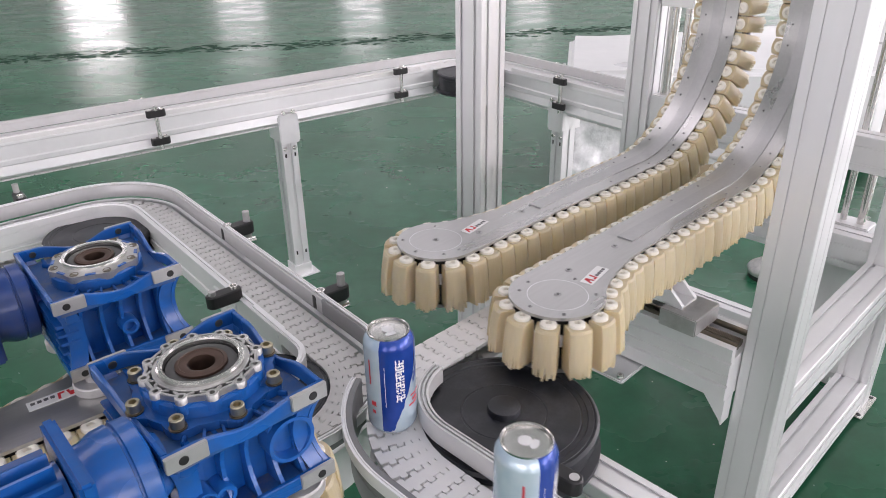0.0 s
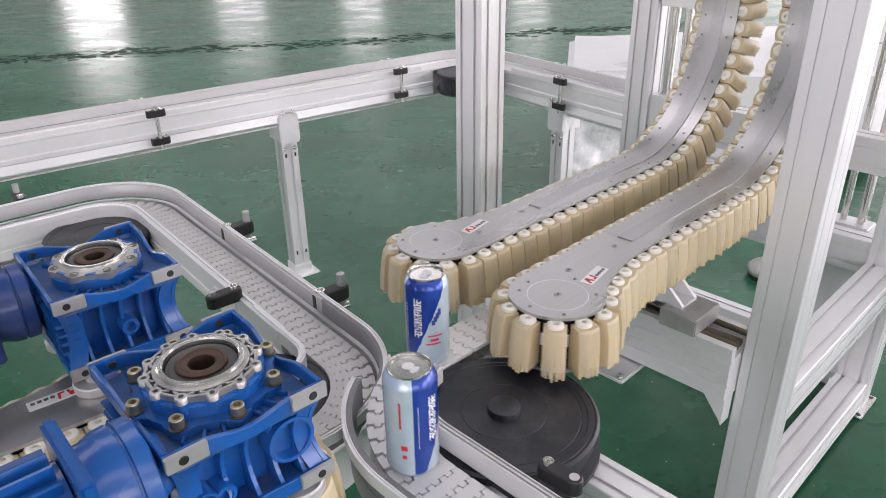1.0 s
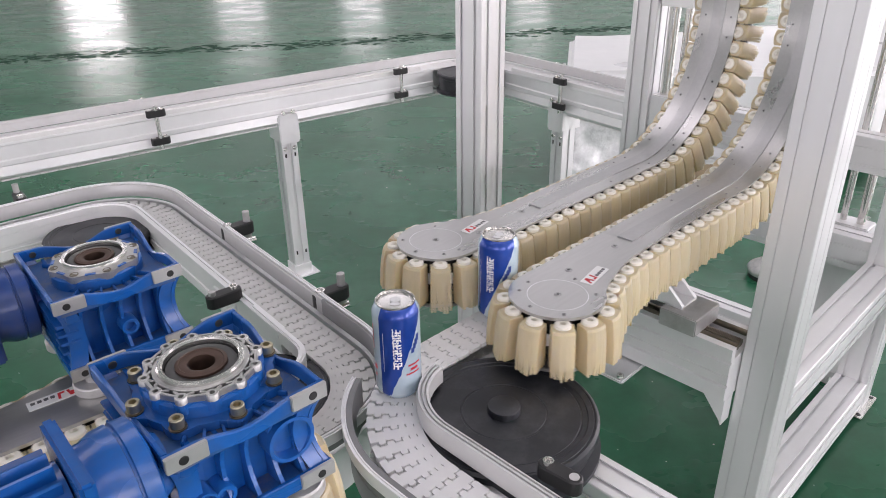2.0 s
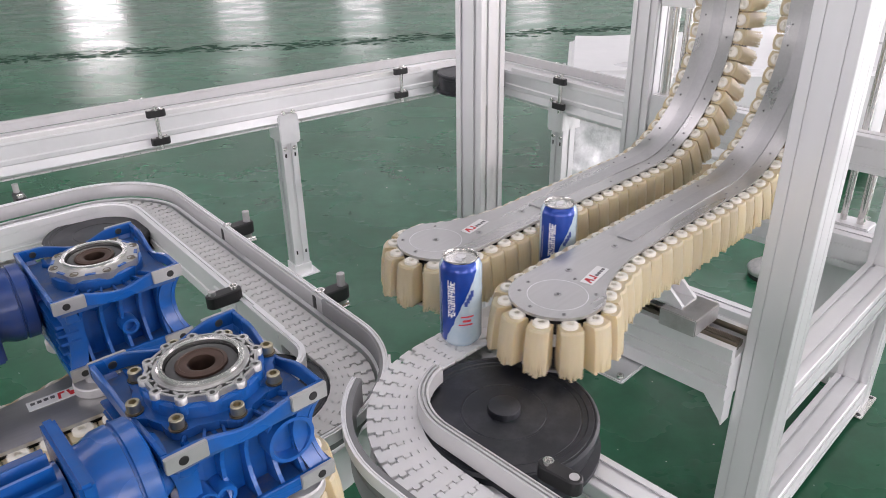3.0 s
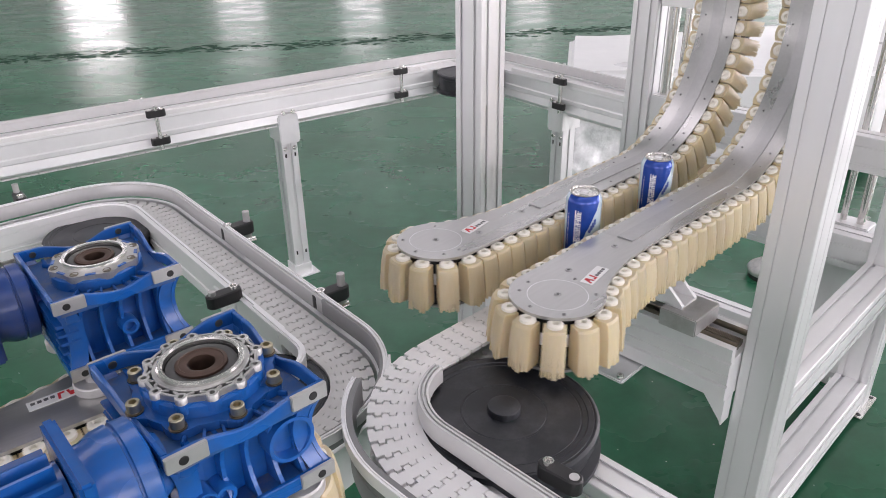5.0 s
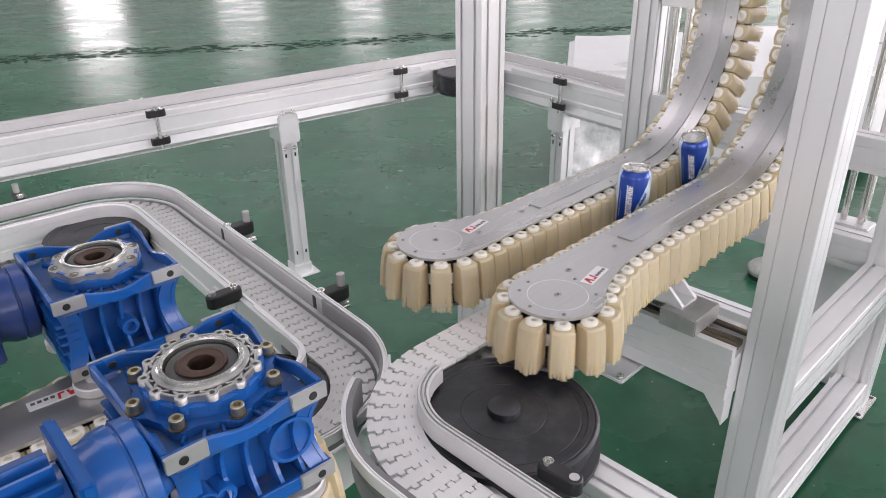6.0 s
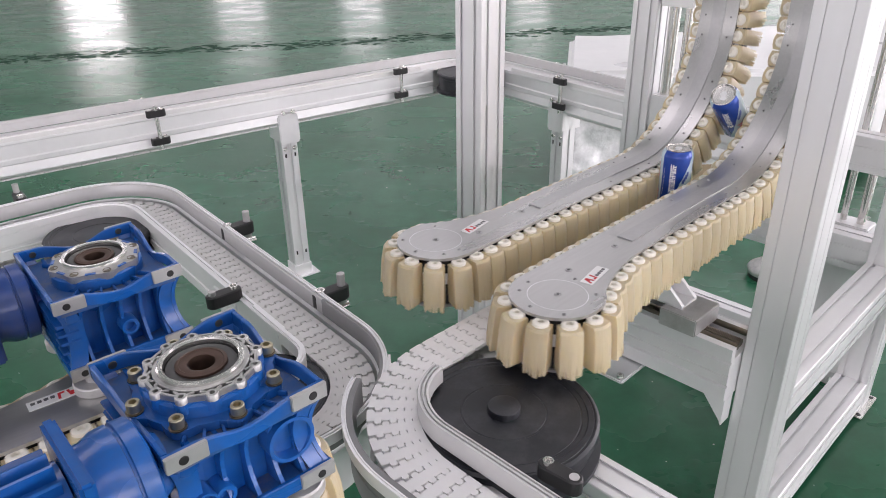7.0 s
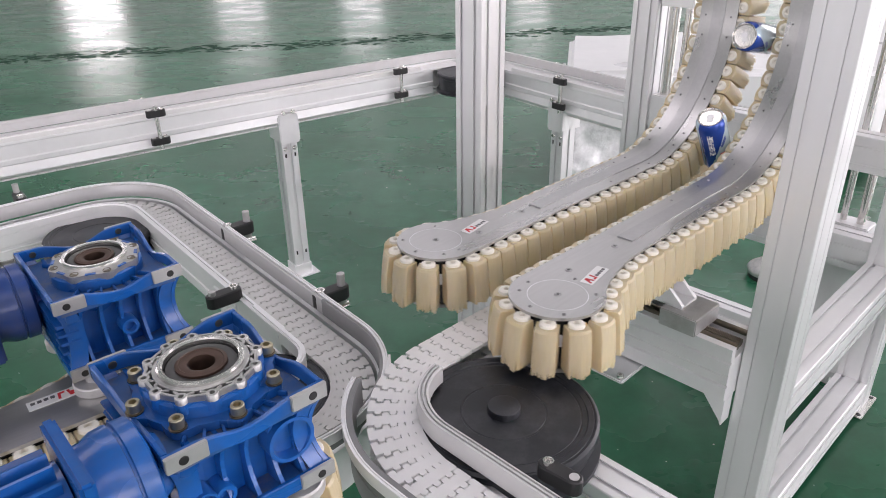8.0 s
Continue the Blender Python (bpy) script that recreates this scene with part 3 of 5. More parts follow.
def conveyor_main():
    ob = thing("chain_conveyor", G, "flat-top chain conveyor with white links round a dark wheel", "conveyor", "chain conveyors")
    run = flat_run(-0.330, -0.80, BELT, 90, [("go", 0.598), ("turn", 0.19, -90), ("go", 0.565)])
    run_chain(ob, belt_loop(run), 0.073, SPEED)
    turn_disc(ob, -0.167, -0.178, BELT - 0.004, 0.1315)
    inner = flat_run(-0.275, -0.85, BELT, 90, [("go", 0.68), ("turn", 0.103, -82)])
    swept_wall(ob, "inner_guide", inner, [(-0.0085, 0.003), (0.0085, 0.003), (0.0085, 0.026), (0.0065, 0.030), (0.0035, 0.030), (0.0030, 0.026), (0.0012, 0.026), (0.0007, 0.030), (-0.0022, 0.030), (-0.0027, 0.026), (-0.0045, 0.026), (-0.0050, 0.030), (-0.0085, 0.028)], PALE, "pale grey inner guide rail")
    outer = flat_run(-0.3755, -0.85, BELT, 90, [("go", 0.68), ("turn", 0.2035, -60)])
    swept_wall(ob, "outer_guide", outer, [(-0.002, -0.066), (0.004, -0.066), (0.004, -0.030), (0.002, -0.028), (0.004, -0.026), (0.004, 0.006), (0.005, 0.008), (0.005, 0.014), (-0.003, 0.014), (-0.003, 0.008)], GUIDE, "grey outer guide rail")
    swept_wall(ob, "guide_rim", outer, [(0.0053, -0.004), (0.0115, -0.004), (0.0115, 0.0155), (0.0095, 0.0155), (0.0090, 0.0135), (0.0075, 0.0135), (0.0070, 0.0155), (0.0053, 0.0155)], ALU_W, "slotted pale guide carrier")
    # frame under the strand and on to the gap
    for name, y0, y1, x in (("side_beam", -0.85, -0.18, -0.375), ("side_beam", -0.85, -0.18, -0.279)):
        bm = bmesh.new()
        bar(bm, slotted(0.016, 0.07, 0, 2, 0.006, 0.003), (x, y0, BELT - 0.055), (x, y1, BELT - 0.055))
        part(name, bm, ALU, ob)
    for y in (0.03, -0.060):
        bm = bmesh.new()
        bar(bm, slotted(0.014, 0.07, 0, 2, 0.006, 0.003), (-0.15, y, BELT - 0.055), (0.44, y, BELT - 0.055))
        part("side_beam", bm, ALU, ob)
    bm = bmesh.new()
    bar(bm, slotted(0.06, 0.045, 2, 1, 0.007, 0.005), (-0.115, -0.20, BELT - 0.085), (-0.115, -0.90, BELT - 0.085))
    part("cross_beam", bm, ALU_W, ob)
    bm = bmesh.new()
    bar(bm, P45, (-0.172, -0.17, 0.0), (-0.172, -0.17, BELT - 0.06), up=(1, 0, 0))
    part("leg", bm, ALU, ob)
    bm = bmesh.new()
    bar(bm, P45, (-0.327, -0.70, 0.0), (-0.327, -0.70, BELT - 0.09), up=(1, 0, 0))
    part("leg", bm, ALU, ob)
    clamp_block(ob, Matrix.Translation((-0.235, -0.325, BELT + 0.020)) @ Matrix.Rotation(radians(95), 4, "Z"), 0.02)
    return ob


conveyor_main()

S_A = 39.4
S_BELT = 0.60
S = Matrix.Translation((-0.305, 0.945, 0)) @ Matrix.Rotation(radians(S_A), 4, "Z")


def conveyor_side():
    """The neighbouring, lower conveyor; its near wheel is at its own origin."""
    ob = thing("chain_conveyor", S, "white flat-top chain conveyor winding between aluminium guides", "conveyor", "chain conveyors")
    run = flat_run(-0.62, -0.155, S_BELT, 0, [("go", 0.62), ("turn", 0.155, 90), ("go", 0.828), ("turn", 0.155, 90), ("go", 1.1)])
    run_chain(ob, belt_loop(run), 0.073, SPEED, mat=CHAING)
    turn_disc(ob, 0, 0, S_BELT - 0.004, 0.118)
    turn_disc(ob, 0, 0.828, S_BELT - 0.004, 0.122, hub=False)
    outer = flat_run(-0.30, -0.203, S_BELT, 0, [("go", 0.30), ("turn", 0.203, 90), ("go", 0.828), ("turn", 0.203, 90), ("go", 1.1)])
    wall = [(-0.003, 0.010), (0.003, 0.010), (0.003, 0.041), (0.0015, 0.043), (-0.003, 0.043)]
    rim = [(-0.0115, 0.028), (-0.0033, 0.028), (-0.0033, 0.0455), (-0.0065, 0.0455), (-0.0070, 0.0435), (-0.0085, 0.0435), (-0.0090, 0.0455), (-0.0115, 0.0455)]
    swept_wall(ob, "outer_guide", outer[:33], wall, GUIDE, "dark grey plastic guide round the bend")
    swept_wall(ob, "outer_guide", outer[32:], wall, GREYG, "grey aluminium outer guide rail")
    swept_wall(ob, "guide_rim", outer, rim, ALU_W, "slotted pale guide carrier")
    swept_wall(ob, "outer_beam", outer, [(-0.004, -0.075), (0.006, -0.075), (0.006, -0.045), (0.002, -0.042), (0.002, -0.034), (0.006, -0.031), (0.006, 0.003), (-0.004, 0.003)], ALU, "aluminium side beam")
    inner = flat_run(0.103, 0.10, S_BELT, 90, [("go", 0.728), ("turn", 0.103, 90), ("go", 1.1)])
    swept_wall(ob, "inner_beam", inner, [(-0.008, -0.052), (0.004, -0.052), (0.004, -0.030), (0.001, -0.028), (0.001, -0.022), (0.004, -0.020), (0.004, 0.010), (0.008, 0.012), (0.008, 0.028), (0.002, 0.030), (0.002, 0.026), (-0.003, 0.026), (-0.003, 0.030), (-0.008, 0.030)], ALU_W, "pale aluminium inner side beam")
    tail = flat_run(0.020, -0.02, S_BELT, 0, [("go", 0.02), ("turn", 0.062, 90), ("go", 0.16)])
    swept_wall(ob, "inner_guide", tail, rail_section(0.012, 0.004, 0.034), ALU_W, "curved inner guide")
    for y in (0.150, 0.555):
        clamp_block(ob, Matrix.Translation((0.238, y, S_BELT + 0.026)) @ Matrix.Rotation(radians(180), 4, "Z") @ Matrix.Scale(1.3, 4), 0.05)
        bm = bmesh.new()
        tube(bm, [(0.20, y + 0.02, S_BELT - 0.02), (0.285, y + 0.02, S_BELT - 0.02)], 0.008, 14)
        part("stub_rod", bm, STEEL, ob, smooth=True)
    clamp_block(ob, Matrix.Translation((0.070, 0.262, S_BELT + 0.036)) @ Matrix.Scale(1.18, 4), 0.03)
    clamp_block(ob, Matrix.Translation((-0.104, 1.095, S_BELT + 0.030)) @ Matrix.Rotation(radians(-90), 4, "Z") @ Matrix.Scale(1.2, 4), 0.05)
    bm = bmesh.new()
    box(bm, 0.098, 0.33, S_BELT - 0.020, 0.006, 0.10, 0.045, 0.001)
    for y in (0.30, 0.36):
        lathe(bm, [(0, 0.004), (0.005, 0.004), (0.006, 0)], 10, Matrix.Translation((0.0945, y, S_BELT - 0.02)) @ Matrix.Rotation(radians(-90), 4, "Y"))
    part("joint_plate", bm, ALU_W, ob, "pale joint plate with two bolts")
    bm = bmesh.new()
    box(bm, 0.2165, 0, S_BELT + 0.030, 0.004, 0.036, 0.036, 0.0008, Matrix.Rotation(radians(-35.3), 4, "Z"))
    lathe(bm, [(0, 0.004), (0.006, 0.004), (0.007, 0)], 12, Matrix.Rotation(radians(-35.3), 4, "Z") @ Matrix.Translation((0.2187, 0, S_BELT + 0.034)) @ Matrix.Rotation(radians(90), 4, "Y"))
    part("joint_clip", bm, ALU_W, ob, "bright folded clip with a bolt")
    for x, y in ((0, 0), (0, 0.828), (0.155, 0.42), (-0.8, 0.983)):
        bm = bmesh.new()
        bar(bm, P45, (x, y, 0), (x, y, S_BELT - 0.055), up=(1, 0, 0))
        part("leg", bm, ALU, ob)


conveyor_side()

# ---------------------------------------------------------------- machine frame
POST_HIGH = 2.3


def frame_machine():
    ob = thing("machine_frame", G, "aluminium extrusion frame carrying the clamp elevator", "machine frame")
    for x, y, sec in ((0.446, 0.434, P80), (0.446, -0.318, P80N), (1.18, 0.434, P80), (1.18, -0.318, P80)):
        bm = bmesh.new()
        bar(bm, sec, (x, y, 0.0), (x, y, POST_HIGH), up=(1, 0, 0))
        part("post", bm, ALU, ob)
    for z in (0.065, 0.41, 2.2):
        bm = bmesh.new()
        bar(bm, P80, (0.487, -0.318, z), (1.139, -0.318, z))
        part("long_beam", bm, ALU_W, ob)
    for z in (0.12, 2.2):
        bm = bmesh.new()
        bar(bm, P80, (0.487, 0.434, z), (1.139, 0.434, z))
        part("long_beam", bm, ALU_W, ob)
    for x, z in ((1.18, 0.455), (1.18, 0.72), (1.18, 2.2), (0.446, 2.2), (1.18, 0.12)):
        bm = bmesh.new()
        bar(bm, slotted(0.06, 0.09, 1, 2, 0.008, 0.005), (x, -0.277, z), (x, 0.393, z))
        part("cross_beam", bm, ALU, ob)
    # beams that leave the frame to the right at the back
    for z in (0.72, 0.455):
        bm = bmesh.new()
        bar(bm, slotted(0.06, 0.09, 1, 2, 0.008, 0.005), (1.18, -0.359, z), (1.18, -1.1, z))
        part("cross_beam", bm, ALU, ob)
    # corner gussets
    for x, z, sg in ((0.486, 0.45, 1),):
        bm = bmesh.new()
        m = Matrix.Translation((x, -0.318, z)) @ Matrix.Rotation(radians(90), 4, "X")
        prism(bm, [(0, 0), (sg * 0.07, 0), (sg * 0.066, 0.008), (sg * 0.008, 0.066), (0, 0.07)], -0.02, 0.02, m)
        bmesh.ops.recalc_face_normals(bm, faces=bm.faces)
        part("gusset", bm, ALU_W, ob)
    # feet
    for x, y in ((0.446, 0.434), (0.446, -0.318), (1.18, 0.434), (1.18, -0.318)):
        bm = bmesh.new()
        box(bm, x, y, 0.006, 0.13, 0.11, 0.010, 0.002)
        plate = part("foot_plate", bm, STEEL, ob)
        for dx in (-0.052, 0.052):
            for dy in (-0.042, 0.042):
                bm = bmesh.new()
                lathe(bm, [(0, 0.0115), (0.0065, 0.0115), (0.0070, 0.0108)], 14, Matrix.Translation((x + dx, y + dy, 0)))
                part("bolt_hole", bm, BLACK, plate)
    return ob


frame_machine()


def slide_unit():
    """Adjusting slide under the lanes: hollow beam, lead screw, carriage and bracket."""
    ob = thing("slide_unit", G, "aluminium adjusting slide with a bare lead screw", "linear slide")
    bm = bmesh.new()
    sec = [(-0.05, -0.058), (0.05, -0.058), (0.05, 0.058), (0.034, 0.058), (0.034, 0.034), (-0.034, 0.034), (-0.034, 0.058), (-0.05, 0.058), (-0.05, 0.030), (-0.044, 0.0285), (-0.044, 0.0255), (-0.05, 0.024), (-0.05, 0.000), (-0.047, -0.001), (-0.047, -0.003), (-0.05, -0.004), (-0.05, -0.022), (-0.044, -0.0235), (-0.044, -0.0265), (-0.05, -0.028)]
    bar(bm, sec, (0.411, -0.276, 0.500), (0.411, 0.392, 0.500))
    part("beam", bm, ALU_W, ob)
    bm = bmesh.new()
    rows = []
    for i in range(150):
        rows.append((0.0085 if i % 2 else 0.0068, i * 0.0016))
    lathe(bm, [(0, 0)] + rows + [(0, rows[-1][1])], 14, Matrix.Translation((0.40, -0.035, 0.556)) @ Matrix.Rotation(radians(90), 4, "X"))
    part("lead_screw", bm, DARKST, ob, "dark greasy threaded lead screw", smooth=True)
    for dx in (-0.028, 0.028):
        bm = bmesh.new()
        tube(bm, [(0.411 + dx, 0.39, 0.556), (0.411 + dx, -0.276, 0.556)], 0.006, 12)
        part("guide_rod", bm, DARKST, ob, smooth=True)
    for y, sg in ((-0.167, 1), (0.185, -1)):
        bm = bmesh.new()
        box(bm, 0.396, y, 0.577, 0.094, 0.076, 0.036, 0.002)
        c = part("carriage", bm, ALU_D, ob, "aluminium carriage block")
        for x in (0.372, 0.420):
            bm = bmesh.new()
            m = Matrix.Translation((x, y + sg * 0.072, 0.5955)) @ Matrix.Rotation(radians(90), 4, "Y") @ Matrix.Rotation(radians(90), 4, "Z")
            prism(bm, [(0, 0), (-sg * 0.070, 0), (-sg * 0.070, 0.006), (-sg * 0.008, 0.064), (0, 0.064)], -0.004, 0.004, m)
            bmesh.ops.recalc_face_normals(bm, faces=bm.faces)
            part("bracket_web", bm, ALU_W, c)
        bm = bmesh.new()
        box(bm, 0.396, y + sg * 0.037, 0.5985, 0.056, 0.070, 0.005, 0.001)
        box(bm, 0.396, y + sg * 0.0745, 0.6335, 0.056, 0.005, 0.078, 0.001)
        part("bracket", bm, ALU_W, c)
    bm = bmesh.new()
    box(bm, 0.335, -0.065, 0.434, 0.10, 0.075, 0.008, 0.003)
    base = part("mounting_plate", bm, ALU, ob, "bare steel mounting plate")
    bm = bmesh.new()
    lathe(bm, [(0, 0.003), (0.003, 0.003), (0.0035, 0.006), (0.007, 0.006), (0.008, 0)], 16, Matrix.Translation((0.298, -0.090, 0.4385)))
    part("socket_bolt", bm, STEEL, base, smooth=True)
    bm = bmesh.new()
    m = Matrix.Translation((0.372, -0.276, 0.441)) @ Matrix.Rotation(radians(90), 4, "Y") @ Matrix.Rotation(radians(90), 4, "Z")
    prism(bm, [(0, 0), (0.052, 0), (0.042, -0.005), (0.005, -0.050), (0, -0.060)], -0.004, 0.03, m)
    bmesh.ops.recalc_face_normals(bm, faces=bm.faces)
    part("gusset", bm, ALU_W, ob)


slide_unit()


FEET = ((1.755, 0.165), (1.865, -0.002), (1.985, -0.062))


def pad_foot(x, y):
    ob = thing("levelling_foot", G @ Matrix.Translation((x, y, 0)), "round steel levelling foot on a black rubber pad", "levelling foot", "feet on the floor")
    bm = bmesh.new()
    lathe(bm, [(0, 0), (0.066, 0), (0.068, 0.008), (0.066, 0.022), (0, 0.022)], 32)
    part("rubber_pad", bm, BLACK, ob, smooth=True)
    bm = bmesh.new()
    lathe(bm, [(0.072, 0.020), (0.074, 0.034), (0.068, 0.046), (0.050, 0.060), (0.022, 0.072), (0.016, 0.085), (0, 0.085)], 36)
    part("cup", bm, CAST, ob, smooth=True)
    bm = bmesh.new()
    lathe(bm, [(0.009, 0.06), (0.009, 0.24), (0, 0.24)], 14)
    part("stem", bm, STEEL, ob, smooth=True)


for x, y in FEET:
    pad_foot(x, y)


def rod_stand(x, y, z0, z1, radii):
    ob = thing("guide_rod_stand", G @ Matrix.Translation((x, y, 0)), "upright chromed guide rods with an end block", "guide rods", "upright guide rods")
    for i, r in enumerate(radii):
        bm = bmesh.new()
        tube(bm, [(0, i * 0.045, z0), (0, i * 0.045, z1)], r, 16)
        part("rod", bm, RODM if i != 1 else STEEL, ob, smooth=True)
    bm = bmesh.new()
    box(bm, 0, 0.0225 * (len(radii) - 1), z1, 0.07, 0.05 * len(radii), 0.035, 0.003)
    part("end_block", bm, ALU_W, ob)
    bm = bmesh.new()
    box(bm, 0, 0.0225 * (len(radii) - 1), z0 / 2, 0.07, 0.05 * len(radii), z0, 0.003)
    part("base_block", bm, ALU, ob)


rod_stand(1.26, -0.215, 0.50, 1.1, (0.011, 0.009, 0.012))
rod_stand(1.18, 0.315, 0.77, 1.04, (0.012, 0.016))


# ---------------------------------------------------------------- far conveyor
R = Matrix.Translation((0.0, 2.85, 0)) @ Matrix.Rotation(radians(35.8), 4, "Z")
FAR_BELT = 0.70


def conveyor_far():
    ob = thing("chain_conveyor", R, "aluminium chain conveyor turning a corner on slim legs", "conveyor", "chain conveyors")
    steps = [("go", 2.4), ("turn", 0.155, -90), ("go", 1.25)]
    run = flat_run(-2.335, 0.05, FAR_BELT, 0, steps)
    run_chain(ob, belt_loop(run, 0.106), 0.084, SPEED, 0.0508)
    face = [(-0.005, -0.096), (0.0, -0.096), (0.005, -0.088), (0.0, -0.062), (0.004, -0.058), (0.004, -0.046), (0.0, -0.042), (0.0, -0.004), (0.0045, -0.001), (0.0045, 0.006), (-0.005, 0.006)]
    first = flat_run(-2.335, 0.0, FAR_BELT, 0, [("go", 2.30)])
    second = flat_run(0.165, -0.20, FAR_BELT, -90, [("go", 1.10)])
    outer1 = flat_run(-2.335, 0.10, FAR_BELT, 0, [("go", 2.4), ("turn", 0.205, -90), ("go", 1.25)])
    flip = [(-a, b) for a, b in face][::-1]
    swept_wall(ob, "near_beam", first, flip, ALU_W)
    swept_wall(ob, "near_beam", second, flip, ALU_W)
    swept_wall(ob, "far_beam", outer1, face, ALU_W)
    guide = [(-0.004, 0.008), (0.003, 0.008), (0.003, 0.032), (0.006, 0.034), (0.006, 0.040), (-0.006, 0.040), (-0.006, 0.034), (-0.004, 0.032)]
    swept_wall(ob, "far_guide", flat_run(-2.335, 0.105, FAR_BELT, 0, [("go", 2.4), ("turn", 0.21, -90), ("go", 1.25)]), guide, PALE)
    bead = [(-0.006, 0.006), (0.006, 0.006), (0.0085, 0.012), (0.006, 0.019), (0.0, 0.022), (-0.006, 0.019)]
    swept_wall(ob, "near_guide", flat_run(-2.335, 0.002, FAR_BELT, 0, [("go", 2.24)]), bead, CHAINW)
    swept_wall(ob, "near_guide", flat_run(0.166, -0.24, FAR_BELT, -90, [("go", 1.06)]), bead, CHAINW)
    turn_disc(ob, 0.065, -0.105, FAR_BELT - 0.004, 0.125, 0.07)
    for x, y, turn in ((-0.66, 0.035, 0), (0.20, -0.49, 90), (-2.1, 0.035, 0)):
        m = Matrix.Translation((x, y, 0)) @ Matrix.Rotation(radians(turn), 4, "Z")
        bm = bmesh.new()
        bar(bm, slotted(0.062, 0.060, 1, 1, 0.010, 0.004), (0, 0, 0.0), (0, 0, FAR_BELT - 0.10), up=(1, 0, 0))
        leg = part("leg", bm, ALU, ob)
        leg.matrix_local = m
        sg = -1 if turn == 0 else 1
        bm = bmesh.new()
        box(bm, 0, sg * 0.044, FAR_BELT - 0.115, 0.068, 0.004, 0.105, 0.001)
        box(bm, 0.036, 0.0, FAR_BELT - 0.115, 0.004, 0.09, 0.09, 0.001)
        box(bm, -0.036, 0.0, FAR_BELT - 0.115, 0.004, 0.09, 0.09, 0.001)
        part("bracket", bm, ALU_W, leg, "folded pale sheet-metal bracket")
        for dx, dz in ((-0.018, -0.055), (0.018, -0.055), (-0.018, -0.19), (0.018, -0.19)):
            bm = bmesh.new()
            lathe(bm, [(0, 0.006), (0.006, 0.006), (0.008, 0.003), (0.008, 0)], 12, Matrix.Translation((dx, sg * 0.0475 if dz > -0.1 else sg * 0.030, FAR_BELT + dz)) @ Matrix.Rotation(radians(-90 * sg), 4, "X"))
            part("bolt", bm, STEEL, leg)
        for dz in (0.10, FAR_BELT - 0.215):
            for dx in (-0.018, 0.018):
                bm = bmesh.new()
                box(bm, dx, sg * 0.0305, dz, 0.006, 0.003, 0.014)
                part("slot", bm, BLACK, leg)
        bm = bmesh.new()
        box(bm, 0, 0, 0.024, 0.070, 0.068, 0.048, 0.001)
        box(bm, 0, 0, 0.003, 0.12, 0.10, 0.006, 0.001)
        part("foot_shoe", bm, ALU_W, leg)
    for x, y, t in ((-0.20, -0.025, 0), (-1.10, -0.025, 0), (0.14, -0.52, 90)):
        for z in (FAR_BELT + 0.022, FAR_BELT - 0.066):
            clamp_block(ob, Matrix.Translation((x, y, z)) @ Matrix.Rotation(radians(t), 4, "Z"), 0.02)
        bm = bmesh.new()
        tube(bm, [(x, y - 0.004, FAR_BELT - 0.09), (x, y - 0.004, FAR_BELT + 0.045)], 0.0068, 12)
        part("clamp_post", bm, STEEL, ob, smooth=True)
    for x, y, t in ((-1.11, 0.135, 0), (-0.165, 0.135, 0), (0.30, -0.36, 90)):
        clamp_block(ob, Matrix.Translation((x, y, FAR_BELT + 0.020)) @ Matrix.Rotation(radians(t), 4, "Z"), 0.03)


conveyor_far()


# ---------------------------------------------------------------- wrapped pallet
def film_material():
    m = material("stretch_film", (0.76, 0.765, 0.77), 0.3, 0, 14, 0.05, 0.6, stretch=(1, 1, 0.4), stain=0.06)
    return m


FILM = film_material()
BUBBLE = material("bubble_film", (0.78, 0.79, 0.80), 0.18, 0.12, 60, 0.25, 0.8, stain=0.3)


def pallet():
    ob = thing("wrapped_pallet", Matrix.Translation((0.575, 3.30, 0)), "pallet load wrapped in white film with loose bubble wrap", "pallet")
    bm = bmesh.new()
    prism(bm, [(0.0, 0.0), (1.45, 0.0), (3.1, 1.9), (1.0, 1.02), (0.17, 0.93)], 0.11, 0.57)
    bmesh.ops.recalc_face_normals(bm, faces=bm.faces)
    bmesh.ops.bevel(bm, geom=list(bm.edges), offset=0.03, segments=3, affect="EDGES")
    bmesh.ops.triangulate(bm, faces=[f for f in bm.faces if len(f.verts) > 4])
    bmesh.ops.subdivide_edges(bm, edges=list(bm.edges), cuts=7, use_grid_fill=True)
    for v in bm.verts:
        k = noise.noise(v.co * 5) * 0.016 + noise.noise(v.co * 14) * 0.008
        v.co += Vector((0, -0.5, 1)).normalized() * k
    part("wrapped_load", bm, FILM, ob, "white film-wrapped load", smooth=True)
    bm = bmesh.new()
    for y in (0.08, 0.45, 0.82):
        box(bm, 0.85, y, 0.054, 1.1, 0.10, 0.108)
    part("pallet_base", bm, material("raw_pallet_wood", (0.33, 0.25, 0.16), 0.7, 0, 20, 0.2, 0.2), ob)
    bm = bmesh.new()
    n = 30
    grid = {}
    for i in range(n):
        for j in range(n):
            x, z = 0.03 + 0.55 * i / (n - 1), 0.012 + 0.46 * j / (n - 1)
            y = -0.04 - 0.05 * (1 - j / n) + 0.035 * noise.noise(Vector((x * 7, z * 6, 1))) + 0.014 * noise.noise(Vector((x * 26, z * 24, 2)))
            grid[i, j] = bm.verts.new((x, y, z))
    for i in range(n - 1):
        for j in range(n - 1):
            bm.faces.new((grid[i, j], grid[i + 1, j], grid[i + 1, j + 1], grid[i, j + 1]))
    part("bubble_wrap", bm, BUBBLE, ob, "crumpled clear bubble wrap", smooth=True)


pallet()


